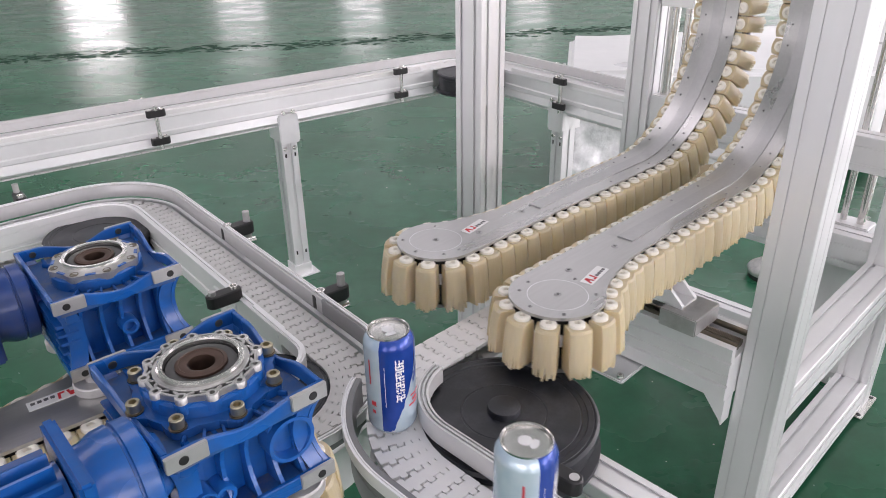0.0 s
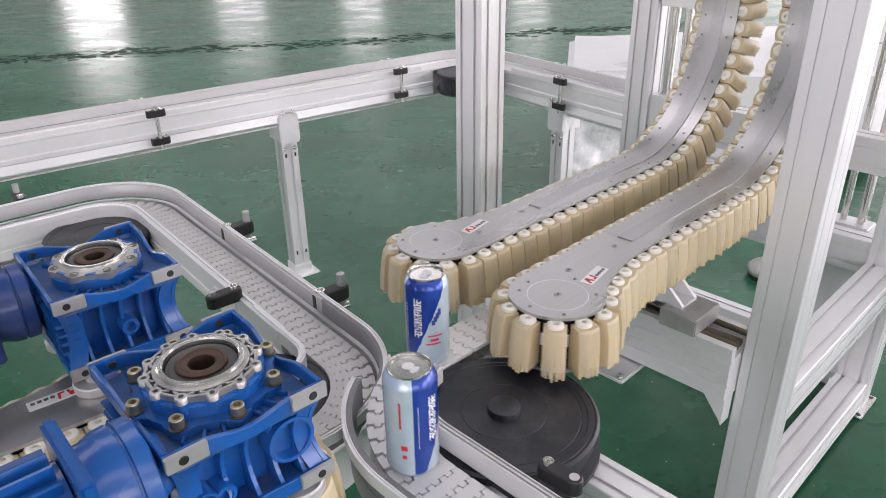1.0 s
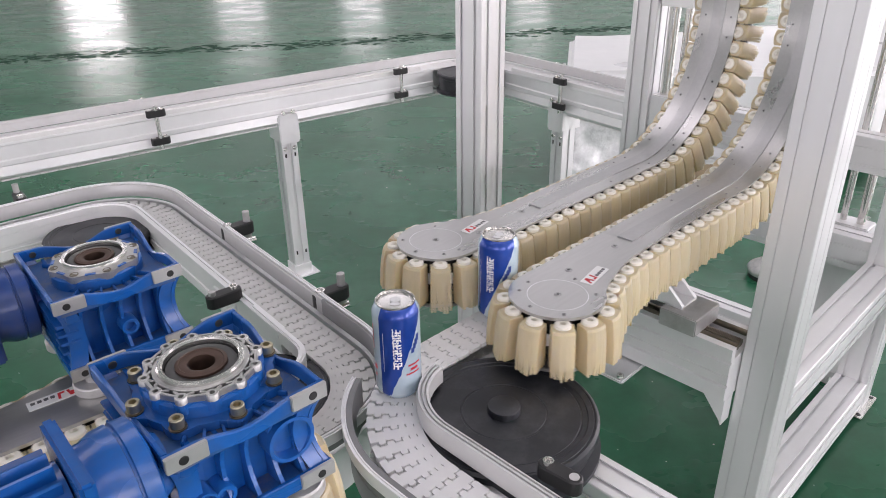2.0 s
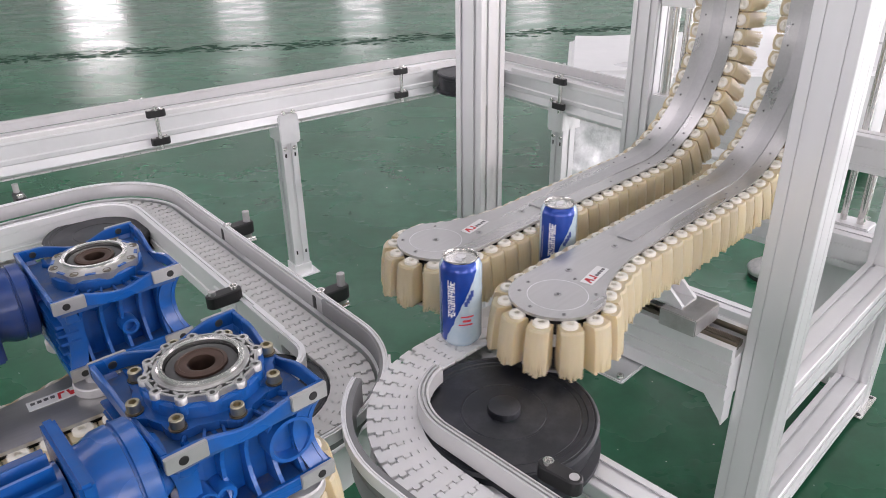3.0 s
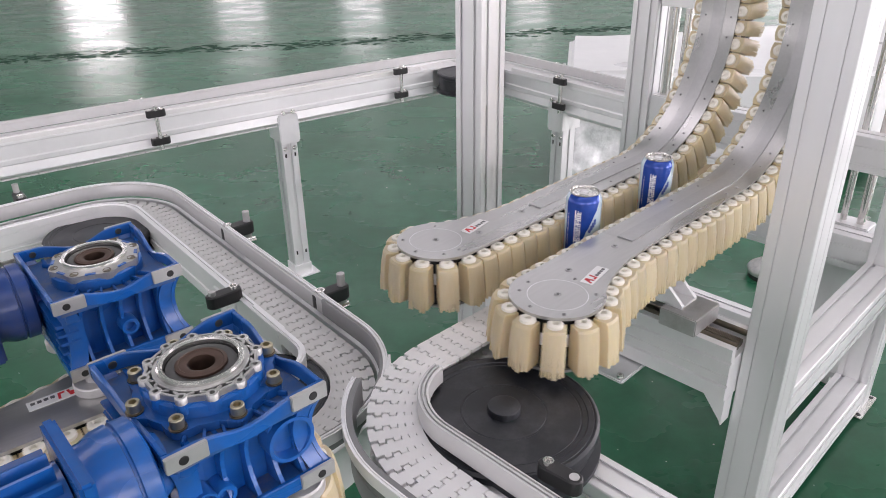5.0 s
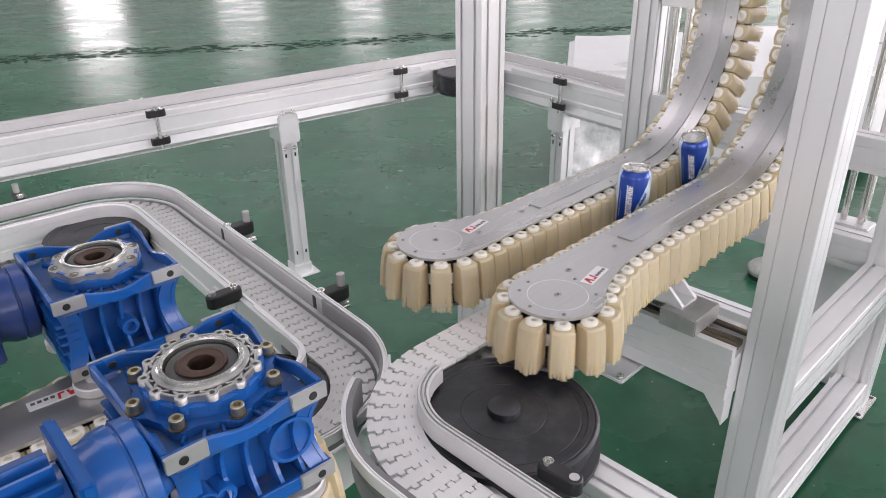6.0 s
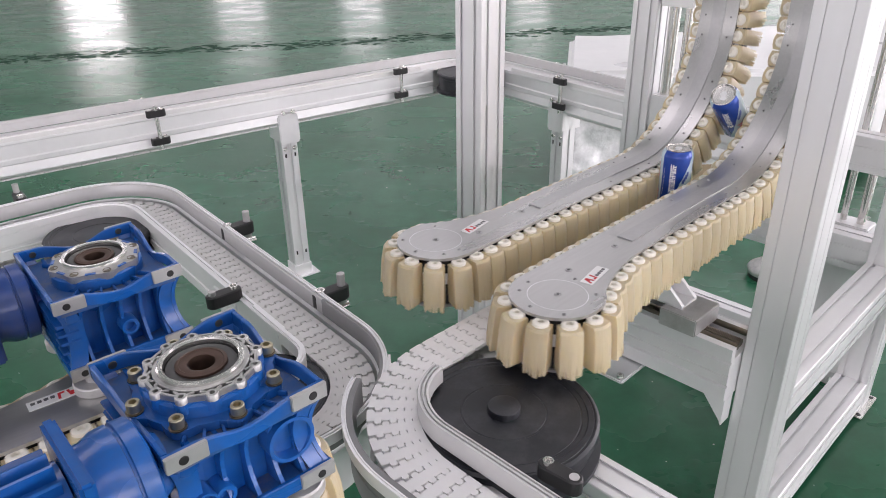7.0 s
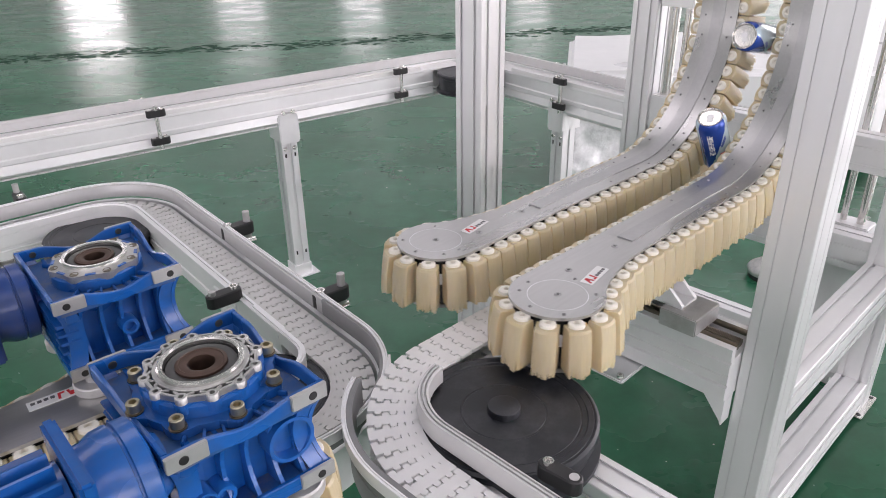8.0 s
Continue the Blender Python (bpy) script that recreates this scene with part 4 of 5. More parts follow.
def floor_joint():
    """Ragged dark line where two coats of floor paint meet."""
    rng = random.Random(11)
    bm = bmesh.new()
    a, b = Vector((-9.0, 5.89, 0.001)), Vector((3.4, 8.11, 0.001))
    t = (b - a).normalized()
    s = Vector((-t.y, t.x, 0))
    for i in range(1300):
        f = rng.random()
        c = a.lerp(b, f) + s * (rng.gauss(0, 0.10) + 0.10 * noise.noise(Vector((f * 30, 0, 0))))
        w, h = rng.uniform(0.015, 0.075), rng.uniform(0.010, 0.035)
        vs = []
        for k in range(7):
            an = 2 * math.pi * k / 7
            vs.append(bm.verts.new(c + t * w * math.cos(an) * rng.uniform(0.6, 1) + s * h * math.sin(an) * rng.uniform(0.6, 1) + Vector((0, 0, i * 0.000002))))
        bm.faces.new(vs)
    tagged(part("floor_joint", bm, material("dark_green_paint", (0.010, 0.050, 0.030), 0.75, 0, 30, 0.2, 0.0, spec=0.25)), "ragged dark green line of old floor paint", "floor marking", kind="stuff")


floor_joint()


def floor_specks():
    """Paint chips and crumbs on the floor round the machine."""
    rng = random.Random(21)
    bm = bmesh.new()
    for i in range(170):
        c = Vector((rng.uniform(-1.6, 1.9), rng.uniform(1.2, 5.0), 0.001))
        r = rng.choice((0.0015, 0.002, 0.002, 0.003))
        a0 = rng.uniform(0, 6)
        lo = [bm.verts.new(c + Vector((r * math.cos(a0 + 1.57 * k) * rng.uniform(0.6, 1.6), r * math.sin(a0 + 1.57 * k) * rng.uniform(0.5, 1.2), 0))) for k in range(4)]
        top = bm.verts.new(c + Vector((0, 0, r * 0.5)))
        for k in range(4):
            bm.faces.new((lo[k], lo[(k + 1) % 4], top))
    tagged(part("floor_specks", bm, LABELW), "tiny pale paint chips lying on the green floor", "debris", kind="stuff")


floor_specks()


# ---------------------------------------------------------------- worm gear motors
def rounded_rect(w, h, r, k=5):
    pts = []
    for cx, cy, a0 in ((w / 2 - r, h / 2 - r, 0), (-w / 2 + r, h / 2 - r, 90), (-w / 2 + r, -h / 2 + r, 180), (w / 2 - r, -h / 2 + r, 270)):
        for i in range(k + 1):
            a = radians(a0 + 90 * i / k)
            pts.append((cx + r * math.cos(a), cy + r * math.sin(a)))
    return pts


def gear_motor(place, label, bolted, body, drive, worm, rise):
    """x along the worm and motor, motor at -x; output shaft upright; worm: the motor axis in y; rise: the flange face over the rim. Origin on the shaft, under the housing."""
    ob = thing("gear_motor", place, label, "gear motor", "worm gear motors")
    W, L, H = 0.165, 0.192, 0.118
    zf = H + rise

    def wall(length, dip, low, high, waist):
        """An upright flange wall along x, outer face at y = 0, its upper and lower edge sagging between flat corner pads."""
        bm = bmesh.new()
        k, t = 28, 0.0055
        rows = []
        for i in range(k + 1):
            f = -1 + 2 * i / k
            a = 0.5 + 0.5 * math.cos(math.pi * min(1.0, abs(f) / 0.66))
            x, o = f * length / 2, -waist * a
            zt, zb = high - dip * a, low - dip * a * 0.8
            rows.append([bm.verts.new(v) for v in ((x, o, zb), (x, o, zt - 0.0012), (x, o - 0.0012, zt), (x, o - t + 0.001, zt), (x, o - t, zt - 0.001), (x, o - t, zb))])
        for a, b in zip(rows, rows[1:]):
            for j in range(6):
                bm.faces.new((a[j], a[(j + 1) % 6], b[(j + 1) % 6], b[j]))
        bm.faces.new(rows[0])
        bm.faces.new(rows[-1][::-1])
        bmesh.ops.recalc_face_normals(bm, faces=bm.faces)
        return bm
    for turn, length, half in ((0, W, L / 2), (180, W, L / 2), (90, L - 0.012, W / 2), (270, L - 0.012, W / 2)):
        m = Matrix.Rotation(radians(turn), 4, "Z") @ Matrix.Translation((0, half, 0))
        w = part("top_flange", wall(length, 0.0125, H - 0.0165, H, 0.003), body, ob, smooth=True)
        w.matrix_local = m
        w = part("bottom_flange", wall(length, 0.0, 0.0, 0.016, 0.002), body, ob, smooth=True)
        w.matrix_local = m
    bm = bmesh.new()
    prism(bm, rounded_rect(W - 0.046, L - 0.072, 0.02), 0.0095, H - 0.0265)
    bmesh.ops.recalc_face_normals(bm, faces=bm.faces)
    part("housing", bm, body, ob)
    for z0, z1 in ((H - 0.026, H - 0.021), (0.004, 0.009)):
        bm = bmesh.new()
        prism(bm, rounded_rect(W - 0.010, L - 0.010, 0.006), z0, z1)
        bmesh.ops.recalc_face_normals(bm, faces=bm.faces)
        part("deck", bm, DUSTY, ob, "dusty recessed deck")
    # concave corner pillars between the two flanges
    for sx in (-1, 1):
        for sy in (-1, 1):
            bm = bmesh.new()
            rows = []
            for i in range(13):
                z = 0.010 + (H - 0.026) * i / 12
                a = 1 - (2 * i / 12 - 1) ** 2
                x, y = sx * (W / 2 - 0.0005 - 0.010 * a), sy * (L / 2 - 0.0005 - 0.016 * a)
                rows.append((Vector((x, y, z)), Vector((sx, 0, 0)), Vector((0, sy, 0))))
            sweep(bm, [(-0.005, -0.024), (0.0, -0.024), (0.0, 0.0), (-0.005, 0.0)], rows)
            sweep(bm, [(-0.022, -0.006), (-0.0052, -0.006), (-0.0052, -0.001), (-0.022, -0.001)], rows)
            part("pillar", bm, body, ob, smooth=True)
    # upright ribs on the two padded sides
    for i in range(5):
        x = -W / 2 + 0.032 + (W - 0.062) * i / 4
        for sg in (-1, 1):
            bm = bmesh.new()
            m = Matrix.Translation((x, sg * (L / 2 - 0.060), H / 2)) @ Matrix.Rotation(radians(90), 4, "Z") @ Matrix.Rotation(radians(90), 4, "X")
            r = [(0, -H / 2 + 0.008)]
            for k in range(9):
                f = -1 + 2 * k / 8
                r.append((sg * (0.056 - 0.020 * (1 - f * f)), f * (H / 2 - 0.015) - 0.004))
            r.append((0, H / 2 - 0.022))
            prism(bm, r if sg > 0 else r[::-1], -0.0021, 0.0021, m)
            bmesh.ops.recalc_face_normals(bm, faces=bm.faces)
            part("rib", bm, body, ob)
    # level fins on the motor side
    for i in range(5):
        bm = bmesh.new()
        box(bm, -W / 2 + 0.013, -0.6 * worm, 0.022 + 0.0130 * i, 0.026, L * 0.60, 0.004, 0.001)
        part("cooling_fin", bm, body, ob)
    # small webs between boss and wall
    for i in range(7):
        a = radians(-130 + 80 * i / 6)
        for sg in (1, -1):
            bm = bmesh.new()
            box(bm, 0.074, 0, H - 0.0205, 0.026, 0.003, 0.011, 0.0008, Matrix.Rotation(a * sg, 4, "Z"))
            part("web", bm, body, ob)
    # oil plug bosses
    for sg in (-1, 1):
        bm = bmesh.new()
        m = Matrix.Translation((0.006 if not bolted else -0.030, sg * (L / 2 - 0.036), 0.042 if not bolted else 0.030)) @ Matrix.Rotation(radians(-90 * sg), 4, "X")
        lathe(bm, [(0.0, 0.014), (0.0068, 0.014), (0.0074, 0.0225), (0.0112, 0.0225), (0.0120, 0.0205), (0.0120, 0.0)], 28, m)
        part("oil_plug", bm, body, ob, smooth=True)
    if bolted:
        # round worm bearing eyes at the two ends of the padded sides
        for sx, z, r in ((0.046, 0.056, 0.026), (-0.052, 0.030, 0.016)):
            bm = bmesh.new()
            m = Matrix.Translation((sx, -L / 2 + 0.036, z)) @ Matrix.Rotation(radians(90), 4, "X")
            lathe(bm, [(0.0, 0.010), (r * 0.80, 0.010), (r * 0.84, 0.0235), (r, 0.0235), (r, 0.0)], 36, m)
            part("bearing_eye", bm, body, ob, smooth=True)
    # machined corner pads
    for z in (H - 0.0085, 0.0085):
        for sx in (-1, 1):
            for sy in (-1, 1):
                bm = bmesh.new()
                box(bm, sx * (W / 2 - 0.0195), sy * (L / 2 + 0.0008), z, 0.040, 0.005, 0.0175, 0.0008)
                c = part("corner_pad", bm, PADM, ob, "bare machined pad")
                bm = bmesh.new()
                lathe(bm, [(0, 0.0006), (0.0044, 0.0006), (0.0048, 0)], 18, Matrix.Translation((sx * (W / 2 - 0.016), sy * (L / 2 + 0.0034), z)) @ Matrix.Rotation(radians(-90 * sy), 4, "X"))
                part("bolt_hole", bm, BLACK, c)
    for sx in (-1, 1):
        for dy in (-1, 1):
            bm = bmesh.new()
            lathe(bm, [(0, 0.0006), (0.0044, 0.0006), (0.0048, 0)], 16, Matrix.Translation((sx * (W / 2 - 0.022), dy * (L / 2 - 0.0056), H - 0.0085)) @ Matrix.Rotation(radians(90 * dy), 4, "X"))
            part("bolt_hole", bm, DARKST, ob)
    # output boss and flange
    bm = bmesh.new()
    lathe(bm, [(0.060, H - 0.022), (0.0595, zf - 0.002), (0.057, zf), (0.0200, zf)], 64)
    part("boss", bm, body, ob, smooth=True)
    if bolted:
        # open-webbed flange: hub ring, holed lugs and slanting webs over the painted boss
        bm = bmesh.new()
        n = 12
        lathe(bm, [(0.043, zf + 0.001), (0.043, zf + 0.0092), (0.0470, zf + 0.0092), (0.0476, zf + 0.0086), (0.0476, zf + 0.001)], 64)
        fl = part("output_flange", bm, CAST, ob, "machined open-webbed output flange", smooth=True)
        for i in range(n):
            a = 2 * math.pi * (i + 0.5) / n
            q = Vector((0.0552 * math.cos(a), 0.0552 * math.sin(a), 0))
            bm = bmesh.new()
            lathe(bm, [(0.0, 0.004), (0.0028, 0.004), (0.0028, 0.0086), (0.0056, 0.0086), (0.0062, 0.0078), (0.0062, -0.006)], 18, Matrix.Translation((q.x, q.y, zf)))
            part("lug", bm, CAST, fl, smooth=True)
            for sg in (-1, 1):
                b2 = a + sg * math.pi / n
                p = Vector((0.0472 * math.cos(b2), 0.0472 * math.sin(b2), 0))
                d = q - p
                bm = bmesh.new()
                box(bm, 0, 0, 0.0030, d.length - 0.0050, 0.0034, 0.0106, 0.0005, Matrix.Translation(((p.x + q.x) / 2, (p.y + q.y) / 2, zf)) @ Matrix.Rotation(math.atan2(d.y, d.x), 4, "Z"))
                part("web", bm, CAST, fl)
            a2 = a + 2 * math.pi / n
            q2 = Vector((0.0552 * math.cos(a2), 0.0552 * math.sin(a2), 0))
            d = q2 - q
            bm = bmesh.new()
            box(bm, 0, 0, 0.0016, d.length - 0.010, 0.0034, 0.0130, 0.0005, Matrix.Translation(((q.x + q2.x) * 0.503, (q.y + q2.y) * 0.503, zf)) @ Matrix.Rotation(math.atan2(d.y, d.x), 4, "Z"))
            part("web", bm, CAST, fl)
        bm = bmesh.new()
        k = 96
        outline = []
        for i in range(k):
            a = 2 * math.pi * i / k
            r = 0.0590 + 0.0028 * math.cos(12 * (a - math.pi / 12))
            outline.append((r * math.cos(a), r * math.sin(a)))
        rings = []
        for ring, z in ((outline, zf - 0.009), (outline, zf + 0.0015), ([(x * 0.55, y * 0.55) for x, y in outline], zf + 0.0015)):
            rings.append([bm.verts.new((x, y, z)) for x, y in ring])
        for a, b in zip(rings, rings[1:]):
            for i in range(k):
                bm.faces.new((a[i], a[(i + 1) % k], b[(i + 1) % k], b[i]))
        bmesh.ops.recalc_face_normals(bm, faces=bm.faces)
        part("flange_base", bm, body, ob, "blue painted scalloped flange base")
    else:
        bm = bmesh.new()
        k = 128
        rings = [[], [], [], []]
        for i in range(k):
            a = 2 * math.pi * i / k
            r = 0.0572 + 0.0030 * max(-0.6, math.cos(8 * a))
            for ring, (rr, z) in zip(rings, ((r, zf - 0.003), (r, zf + 0.0070), (0.043, zf + 0.0090), (0.043, zf))):
                ring.append(bm.verts.new((rr * math.cos(a), rr * math.sin(a), z)))
        for a, b in zip(rings, rings[1:]):
            for i in range(k):
                bm.faces.new((a[i], a[(i + 1) % k], b[(i + 1) % k], b[i]))
        bmesh.ops.recalc_face_normals(bm, faces=bm.faces)
        fl = part("output_flange", bm, CAST, ob, "machined scalloped output flange")
        for i in range(8):
            a = 2 * math.pi * i / 8
            bm = bmesh.new()
            lathe(bm, [(0, 0.0002), (0.0036, 0.0002), (0.0052, 0.0010), (0.0058, 0.0)], 16, Matrix.Translation((0.0530 * math.cos(a), 0.0530 * math.sin(a), zf + 0.0077)))
            part("flange_hole", bm, DARKST, fl)
            bm = bmesh.new()
            a += math.pi / 8
            box(bm, 0.0535, 0, zf + 0.0073, 0.0045, 0.0135, 0.0016, 0.0004, Matrix.Rotation(a, 4, "Z"))
            part("painted_recess", bm, body, fl)
    bm = bmesh.new()
    lathe(bm, [(0.0432, zf + 0.002), (0.0432, zf + 0.012), (0.0415, zf + 0.0135), (0.0385, zf + 0.0135), (0.0370, zf + 0.012), (0.0370, zf + 0.002)], 72)
    part("spigot_ring", bm, STEEL, ob, "bright turned ring", smooth=True)
    bm = bmesh.new()
    lathe(bm, [(0.0370, zf + 0.0085), (0.0362, zf + 0.0040), (0.0350, zf + 0.0075), (0.0335, zf + 0.0080), (0.026, zf + 0.0070)], 56)
    part("oil_seal", bm, SEAL, ob, "black oil seal", smooth=True)
    bm = bmesh.new()
    lathe(bm, [(0.0265, zf + 0.003), (0.0258, zf + 0.0095), (0.0225, zf + 0.0105), (0.0215, zf + 0.0095), (0.017, zf + 0.0100), (0.0138, zf + 0.0085), (0.0138, zf - 0.0112)], 48)
    part("hollow_shaft", bm, RUST, ob, "rusty brown hollow shaft", smooth=True)
    bm = bmesh.new()
    lathe(bm, [(0.0200, zf - 0.0115), (0, zf - 0.0115)], 32)
    box(bm, -0.0150, 0.003, zf + 0.002, 0.006, 0.006, 0.010)
    part("keyway", bm, BLACK, ob)
    if bolted:
        bm = bmesh.new()
        outline = []
        for i in range(96):
            a = 2 * math.pi * i / 96
            r = 0.0730 + 0.0060 * max(-0.5, math.cos(8 * a))
            outline.append((r * math.cos(a), r * math.sin(a)))
        prism(bm, outline, H - 0.020, H - 0.0105)
        bmesh.ops.recalc_face_normals(bm, faces=bm.faces)
        part("cover", bm, body, ob)
        for i in range(8):
            a = 2 * math.pi * i / 8
            m = Matrix.Translation((0.0720 * math.cos(a), 0.0720 * math.sin(a), 0))
            bm = bmesh.new()
            lathe(bm, [(0, 0.005), (0.0034, 0.005), (0.0038, 0.0100), (0.0062, 0.0100), (0.0070, 0.0090), (0.0070, 0.0)], 20, m @ Matrix.Translation((0, 0, H - 0.0085)))
            part("socket_bolt", bm, BRASS, ob, "yellow-passivated socket bolt", smooth=True)
            bm = bmesh.new()
            lathe(bm, [(0.0085, H - 0.0107), (0.0088, H - 0.0090), (0.0, H - 0.0083)], 18, m)
            part("washer", bm, DARKST, ob, smooth=True)
    # motor
    up = 0.080 if bolted else 0.070
    ax = Matrix.Translation((-W / 2, worm, up)) @ Matrix.Rotation(radians(-90), 4, "Y")
    bm = bmesh.new()
    lathe(bm, [(0.028, -0.012), (0.034, 0.000), (0.050, 0.004), (0.053, 0.006), (0.053, 0.020), (0.0505, 0.021), (0.0505, 0.023), (0.053, 0.024), (0.052, 0.036), (0.047, 0.048), (0.047, 0.056), (0, 0.056)], 56, ax)
    part("motor_flange", bm, drive, ob, "blue motor end bell", smooth=True)
    bm = bmesh.new()
    box(bm, 0, 0, 0.062, 0.112, 0.112, 0.013, 0.003, ax)
    part("motor_collar", bm, drive, ob, "square blue motor end shield")
    for sx in (-1, 1):
        for sy in (-1, 1):
            bm = bmesh.new()
            foot = (place.translation.z - 0.7452) / place.to_scale().z
            lathe(bm, [(0.0, -foot), (0.030, -foot), (0.031, 0.001 - foot), (0.031, 0.012 - foot), (0.029, 0.014 - foot), (0.014, 0.014 - foot), (0.014, 0.0), (0.0, 0.0)], 36, Matrix.Translation((sx * 0.050, sy * 0.070, 0.0)))
            part("spacer", bm, ALU_D, ob, "bright turned spacer", smooth=True)
    bm = bmesh.new()
    lathe(bm, [(0.042, 0.070), (0.042, 0.27), (0, 0.27)], 40, ax)
    part("stator", bm, drive, ob, smooth=True)
    for i in range(18):
        a = 2 * math.pi * (i + 0.5) / 18
        bm = bmesh.new()
        m = ax @ Matrix.Rotation(a, 4, "Z")
        prism(bm, [(0.040, -0.0042), (0.0555, -0.0014), (0.0555, 0.0014), (0.040, 0.0042)], 0.075, 0.262, m)
        part("motor_fin", bm, drive, ob)
    bm = bmesh.new()
    box(bm, -W / 2 - 0.165, worm, up + 0.0545, 0.065, 0.045, 0.002, 0.0006)
    p = part("name_plate", bm, ALU_W, ob, "grey rating plate with unreadable lines")
    bm = bmesh.new()
    for i in range(4):
        box(bm, -W / 2 - 0.165, worm - 0.013 + 0.009 * i, up + 0.0558, 0.05, 0.002, 0.0006)
    part("plate_lines", bm, INK, p)
    return ob


G1 = Matrix.Translation((-0.2461, 0.6063, 0.767)) @ Matrix.Rotation(radians(41.5), 4, "Z")
gear_motor(G1, "blue worm gear motor with bolted cover and rusty hollow shaft", True, BLUE, BLUE, -0.050, 0.004)
G2 = Matrix.Translation((-0.4619, 0.8582, 0.779)) @ Matrix.Rotation(radians(40.0), 4, "Z") @ Matrix.Scale(0.95, 4)
# this motor stands in shade, so its drive takes the darkened blue
gear_motor(G2, "blue worm gear motor with bare machined output flange", False, BLUE, BLUE_SHADED, 0.040, -0.005)

# lower pair of clamp lanes that carries the two drives
LOW = Matrix.Translation((-0.437, 0.812, -0.025)) @ Matrix.Rotation(radians(38.5 + 180), 4, "Z")
ob, out, mir = lane(1, 0.58, LOW @ Matrix.Translation((-0.03, 0, 0)), "brushed clamp lane with ivory caps under the gear motors", "drive lanes")
run_blocks(ob, out, mir, 0.0357, SPEED)
LOW2 = Matrix.Translation((-0.2434, 0.6004, -0.025)) @ Matrix.Rotation(radians(38.5 + 180), 4, "Z")
ob2, out2, mir2 = lane(-1, 0.58, LOW2 @ Matrix.Translation((-0.03, 0, 0)), "brushed clamp lane with tan fins under the bolted gear motor", "drive lanes")
run_blocks(ob2, out2, mir2, 0.0357, SPEED)
sticker(ob, on_ribbon(0.118, 0.008, 0.0005, radians(180)) @ Matrix.Rotation(radians(180), 4, "Z"))


# ---------------------------------------------------------------- cans
def can_material():
    m = bpy.data.materials.new("printed_can")
    m.use_nodes = True
    nt = m.node_tree
    b = nt.nodes["Principled BSDF"]
    tc = nt.nodes.new("ShaderNodeTexCoord")
    sep = nt.nodes.new("ShaderNodeSeparateXYZ")
    nt.links.new(tc.outputs["Object"], sep.inputs[0])
    at = nt.nodes.new("ShaderNodeMath")
    at.operation = "ARCTAN2"
    nt.links.new(sep.outputs["Y"], at.inputs[0])
    nt.links.new(sep.outputs["X"], at.inputs[1])
    nz = nt.nodes.new("ShaderNodeTexNoise")
    nz.inputs["Scale"].default_value = 55
    nt.links.new(tc.outputs["Object"], nz.inputs["Vector"])

    def math_node(op, a, bb, c=None):
        n = nt.nodes.new("ShaderNodeMath")
        n.operation = op
        for i, v in enumerate((a, bb, c)):
            if v is None:
                continue
            if isinstance(v, (int, float)):
                n.inputs[i].default_value = v
            else:
                nt.links.new(v, n.inputs[i])
        return n.outputs[0]
    edge = math_node("MULTIPLY_ADD", nz.outputs["Fac"], 0.5, -0.25)
    # blue panel: a slanting edge on one side, straight on the other
    right = math_node("MULTIPLY_ADD", sep.outputs["Z"], 13.0, -0.50)
    right = math_node("ADD", right, math_node("MULTIPLY", edge, 0.5))
    panel = math_node("MULTIPLY", math_node("LESS_THAN", at.outputs[0], right), math_node("GREATER_THAN", at.outputs[0], -0.78))
    panel = math_node("MULTIPLY", panel, math_node("GREATER_THAN", math_node("ADD", sep.outputs["Z"], math_node("MULTIPLY", edge, 0.03)), 0.012))
    back = math_node("GREATER_THAN", at.outputs[0], math_node("MULTIPLY_ADD", sep.outputs["Z"], -9.0, 3.3))
    blue = math_node("MAXIMUM", panel, back)
    mix = nt.nodes.new("ShaderNodeMix")
    mix.data_type = "RGBA"
    nt.links.new(blue, mix.inputs["Factor"])
    pale = nt.nodes.new("ShaderNodeValToRGB")
    pale.color_ramp.elements[0].color, pale.color_ramp.elements[1].color = (0.42, 0.58, 0.70, 1), (0.66, 0.76, 0.82, 1)
    nt.links.new(nz.outputs["Fac"], pale.inputs[0])
    deep = nt.nodes.new("ShaderNodeValToRGB")
    deep.color_ramp.elements[0].color, deep.color_ramp.elements[1].color = (0.006, 0.035, 0.25, 1), (0.012, 0.075, 0.42, 1)
    nt.links.new(nz.outputs["Fac"], deep.inputs[0])
    nt.links.new(pale.outputs[0], mix.inputs["A"])
    nt.links.new(deep.outputs[0], mix.inputs["B"])
    nt.links.new(mix.outputs["Result"], b.inputs["Base Color"])
    b.inputs["Metallic"].default_value, b.inputs["Roughness"].default_value = 0.3, 0.26
    b.inputs["Coat Weight"].default_value = 0.3
    return m


CAN_M = can_material()
CAN_H, CAN_R = 0.150, 0.033


def patch(bm, r, a0, a1, z0, z1, k=4):
    """A thin printed patch on the can's side."""
    cols = []
    for i in range(k + 1):
        a = a0 + (a1 - a0) * i / k
        c, s = math.cos(a), math.sin(a)
        cols.append([bm.verts.new((rr * c, rr * s, z)) for rr, z in ((r, z0), (r + 0.0002, z0), (r + 0.0002, z1), (r, z1))])
    for a, b in zip(cols, cols[1:]):
        bm.faces.new((a[1], b[1], b[2], a[2]))
        bm.faces.new((a[2], b[2], b[3], a[3]))
        bm.faces.new((b[0], b[1], a[1], a[0]))
    return bm


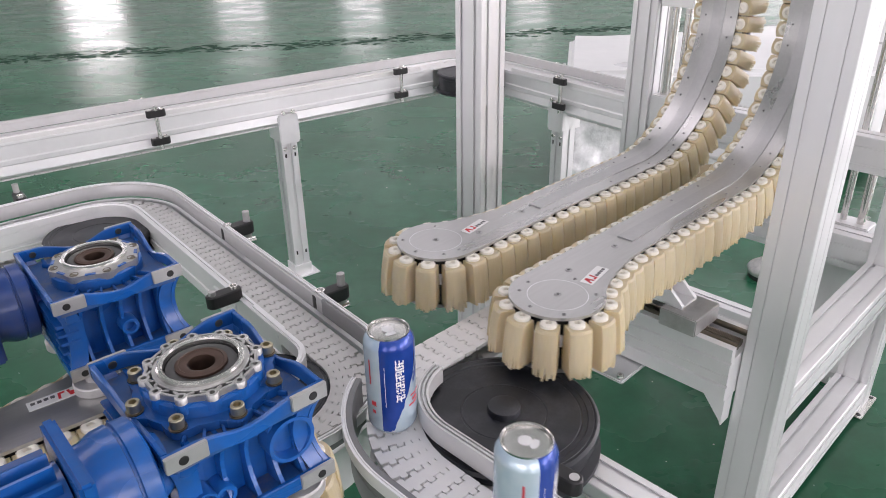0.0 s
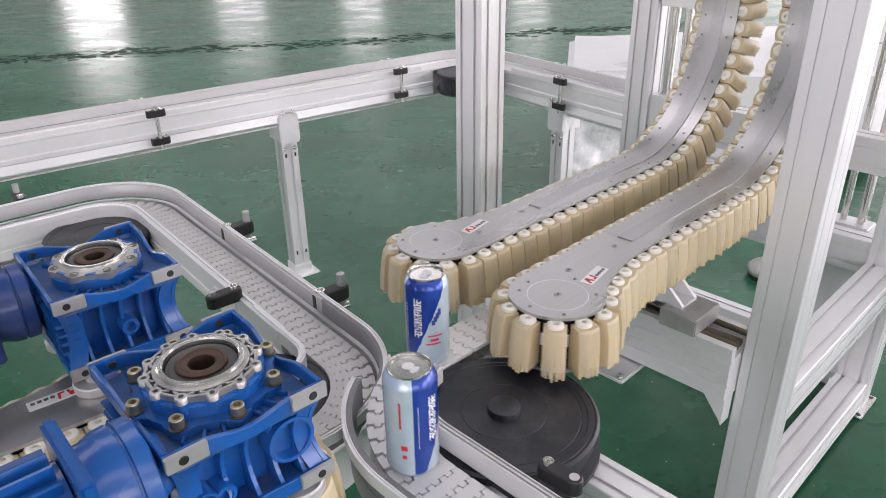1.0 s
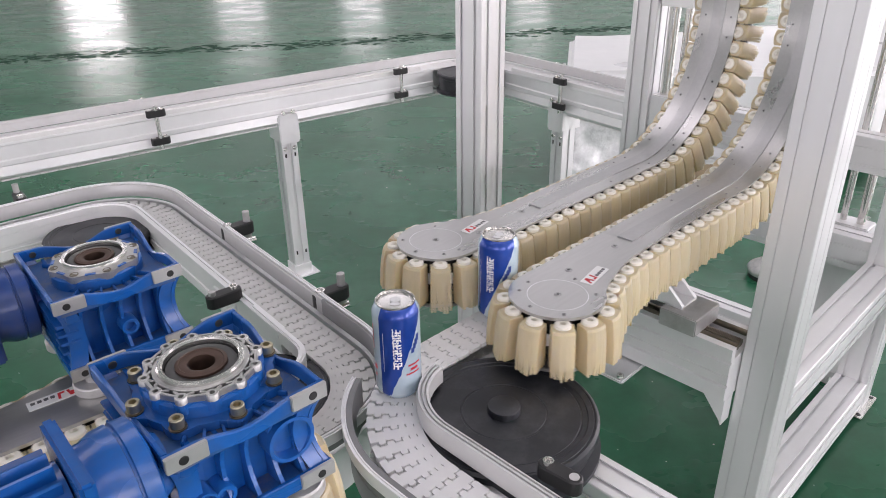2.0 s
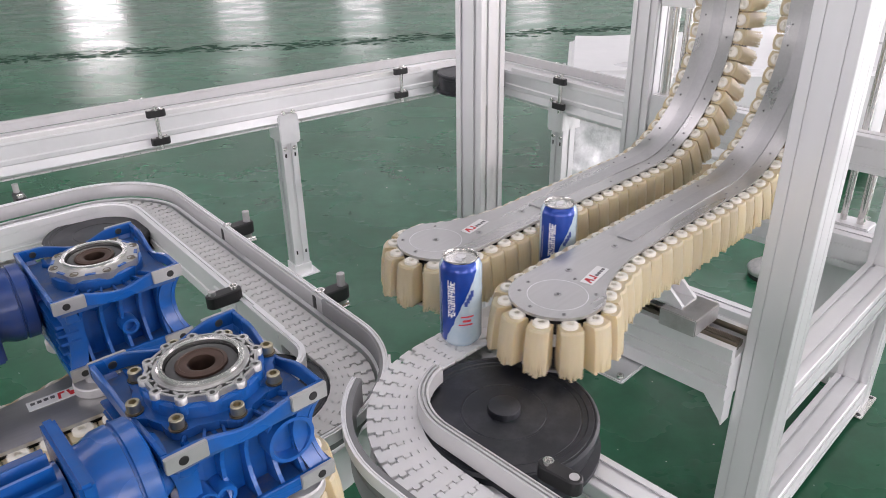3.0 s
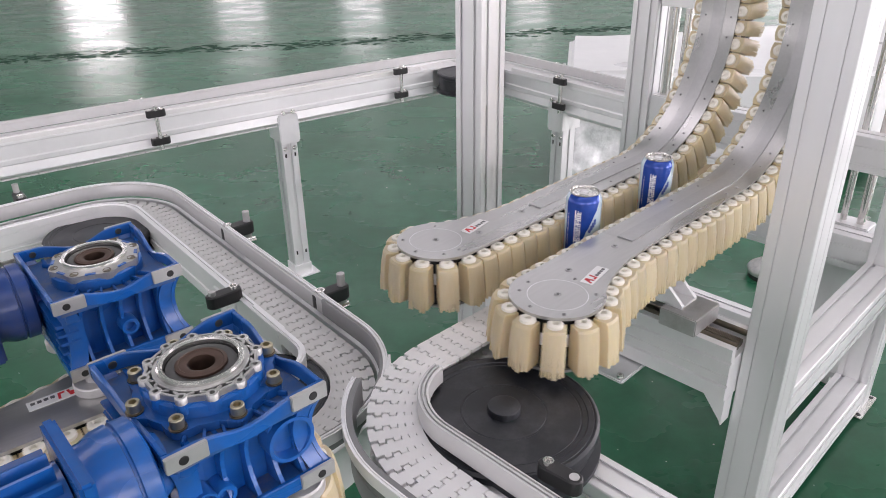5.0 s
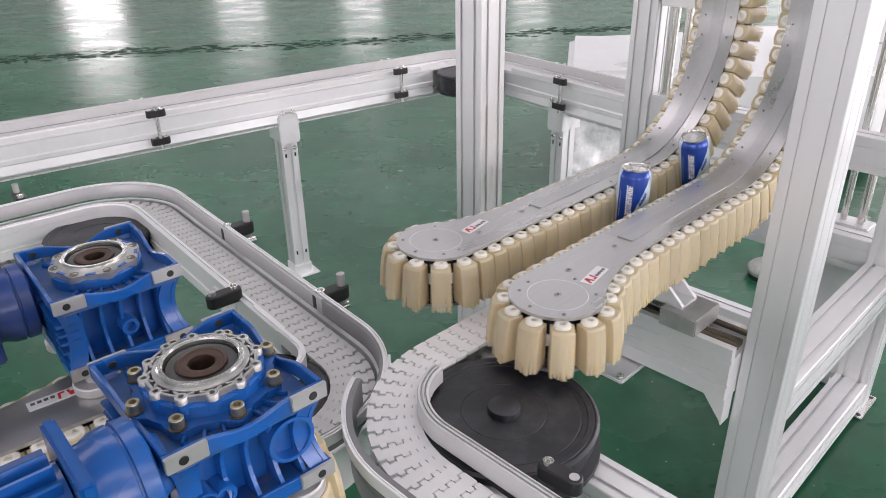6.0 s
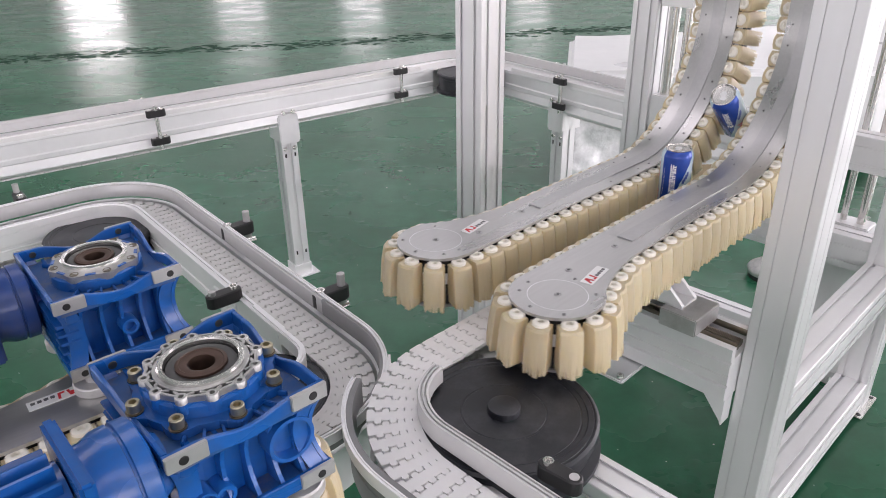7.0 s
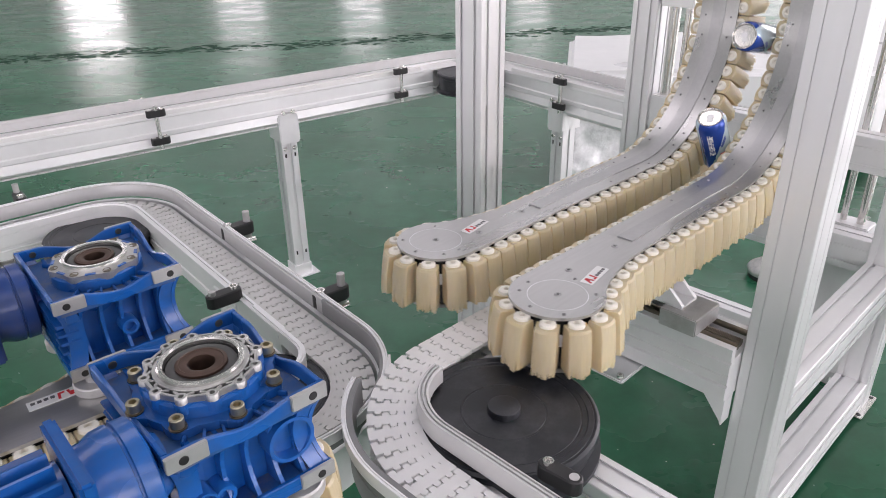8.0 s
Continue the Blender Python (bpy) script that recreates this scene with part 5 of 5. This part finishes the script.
def can():
    ob = thing("drink_can", Matrix(), "tall blue and pale-blue printed aluminium drink can", "can", "cans on the conveyor")
    bm = bmesh.new()
    lathe(bm, [(0, 0.006), (0.020, 0.004), (0.0235, 0.0), (0.0255, 0.0012), (0.0315, 0.009), (CAN_R, 0.013), (CAN_R, 0.133), (0.0325, 0.1365), (0.0285, 0.1445), (0.0268, 0.1465)], 56)
    part("body", bm, CAN_M, ob, smooth=True)
    bm = bmesh.new()
    lathe(bm, [(0.0268, 0.1465), (0.0275, 0.1480), (0.0274, 0.1495), (0.0266, 0.1500), (0.0256, 0.1494), (0.0250, 0.1450), (0.0238, 0.1440), (0.0228, 0.1458), (0, 0.1462)], 56)
    lid = part("lid", bm, STEEL, ob, "bare aluminium lid", smooth=True)
    bm = bmesh.new()
    prism(bm, [(0.0075 * math.cos(a) + 0.002, 0.0075 * math.sin(a) * (1.0)) for a in np.linspace(0, 2 * math.pi, 20, endpoint=False)], 0.1466, 0.1476)
    bmesh.ops.translate(bm, verts=bm.verts, vec=(-0.004, 0, 0))
    prism(bm, [(0.0045 * math.cos(a) + 0.0085, 0.0075 * math.sin(a)) for a in np.linspace(0, 2 * math.pi, 20, endpoint=False)], 0.1463, 0.1468)
    bmesh.ops.recalc_face_normals(bm, faces=bm.faces)
    part("pull_tab", bm, ALU, lid, "pull tab", smooth=True)
    rng = random.Random(8)
    for i in range(4):
        z1 = 0.121 - i * 0.0165
        bm = bmesh.new()
        grid = {}

        def corner(p, q):
            if (p, q) not in grid:
                a = -0.17 + 0.36 * p / 7 + 0.016 * rng.uniform(-1, 1)
                z = z1 - 0.0150 * q / 7 + 0.0006 * rng.uniform(-1, 1)
                grid[p, q] = bm.verts.new(((CAN_R + 0.00035) * math.cos(a), (CAN_R + 0.00035) * math.sin(a), z))
            return grid[p, q]
        for q in range(7):
            for p in range(7):
                if q % 2 == 0 and 0 < q + i < 9 or p in (0, 3) or p == 6 and rng.random() < 0.7:
                    if rng.random() < 0.86:
                        bm.faces.new((corner(p, q + 1), corner(p + 1, q + 1), corner(p + 1, q), corner(p, q)))
        part("white_mark", bm, WHITE_INK, ob, "white unreadable printed mark")
    for i in range(4):
        bm = bmesh.new()
        patch(bm, CAN_R + 0.0002, 0.62 + i * 0.10, 0.78 + i * 0.10, 0.078 + i * 0.005, 0.086 + i * 0.006, 3)
        part("navy_mark", bm, NAVY_INK, ob)
    for a0, a1, z0, z1 in ((0.35, 1.05, 0.044, 0.0465), (0.45, 1.10, 0.058, 0.0605), (0.55, 0.95, 0.050, 0.054), (-1.30, -1.22, 0.080, 0.118), (-1.26, -1.02, 0.048, 0.055), (-1.22, -1.06, 0.036, 0.041)):
        bm = bmesh.new()
        patch(bm, CAN_R + 0.0002, a0, a1, z0, z1, 6)
        part("red_mark", bm, RED, ob)
    bm = bmesh.new()
    patch(bm, CAN_R + 0.0002, -0.60, -0.585, 0.050, 0.112, 2)
    part("thin_line", bm, WHITE_INK, ob)
    return ob


CANS = [can()]
CANS.append(copy_thing(CANS[0], Matrix()))


def can_pose(q):
    """Where a can stands after q metres past the lanes' nose line, along wheel, gap and bend."""
    r, cx, cy = 0.19, -0.14, -0.202
    arc = r * math.pi / 2
    if q >= cx:
        y = -0.012 + 0.018 * min(1.0, max(0.0, (q + 0.06) / 0.14))
        return G @ (on_ribbon(q, y, BELT - PLATE_Z) if q >= 0 else Matrix.Translation((q, y, BELT)))
    q -= cx
    if q >= -arc:
        return G @ Matrix.Translation((cx, cy, BELT)) @ Matrix.Rotation(-q / r, 4, "Z") @ Matrix.Translation((0, r, 0))
    return G @ Matrix.Translation((cx - r, cy + q + arc, BELT)) @ Matrix.Rotation(math.pi / 2, 4, "Z")


CAN_SPIN = radians(-162)
STEPS = [i * 0.25 for i in range(33)]
LEAD = [(t, float(np.interp(t, (0, 1, 4, 6.5, 8), (-0.316, -0.154, 0.362, 0.767, 1.014)))) for t in STEPS]
FOLLOW = [(t, float(np.interp(t, (0, 1, 3, 4, 6.5, 8), (-0.582, -0.402, -0.081, 0.0935, 0.524, 0.772)))) for t in STEPS]


# ---------------------------------------------------------------- what moves
def motions():
    for ob, loop, start, speed, flip in RUNNERS:
        walk(ob, [(t, loop.spot(start + speed * t) @ flip) for t in STEPS])
    for ob, rows in zip(CANS, (LEAD, FOLLOW)):
        walk(ob, [(t, can_pose(q) @ Matrix.Rotation(CAN_SPIN, 4, "Z")) for t, q in rows])


motions()
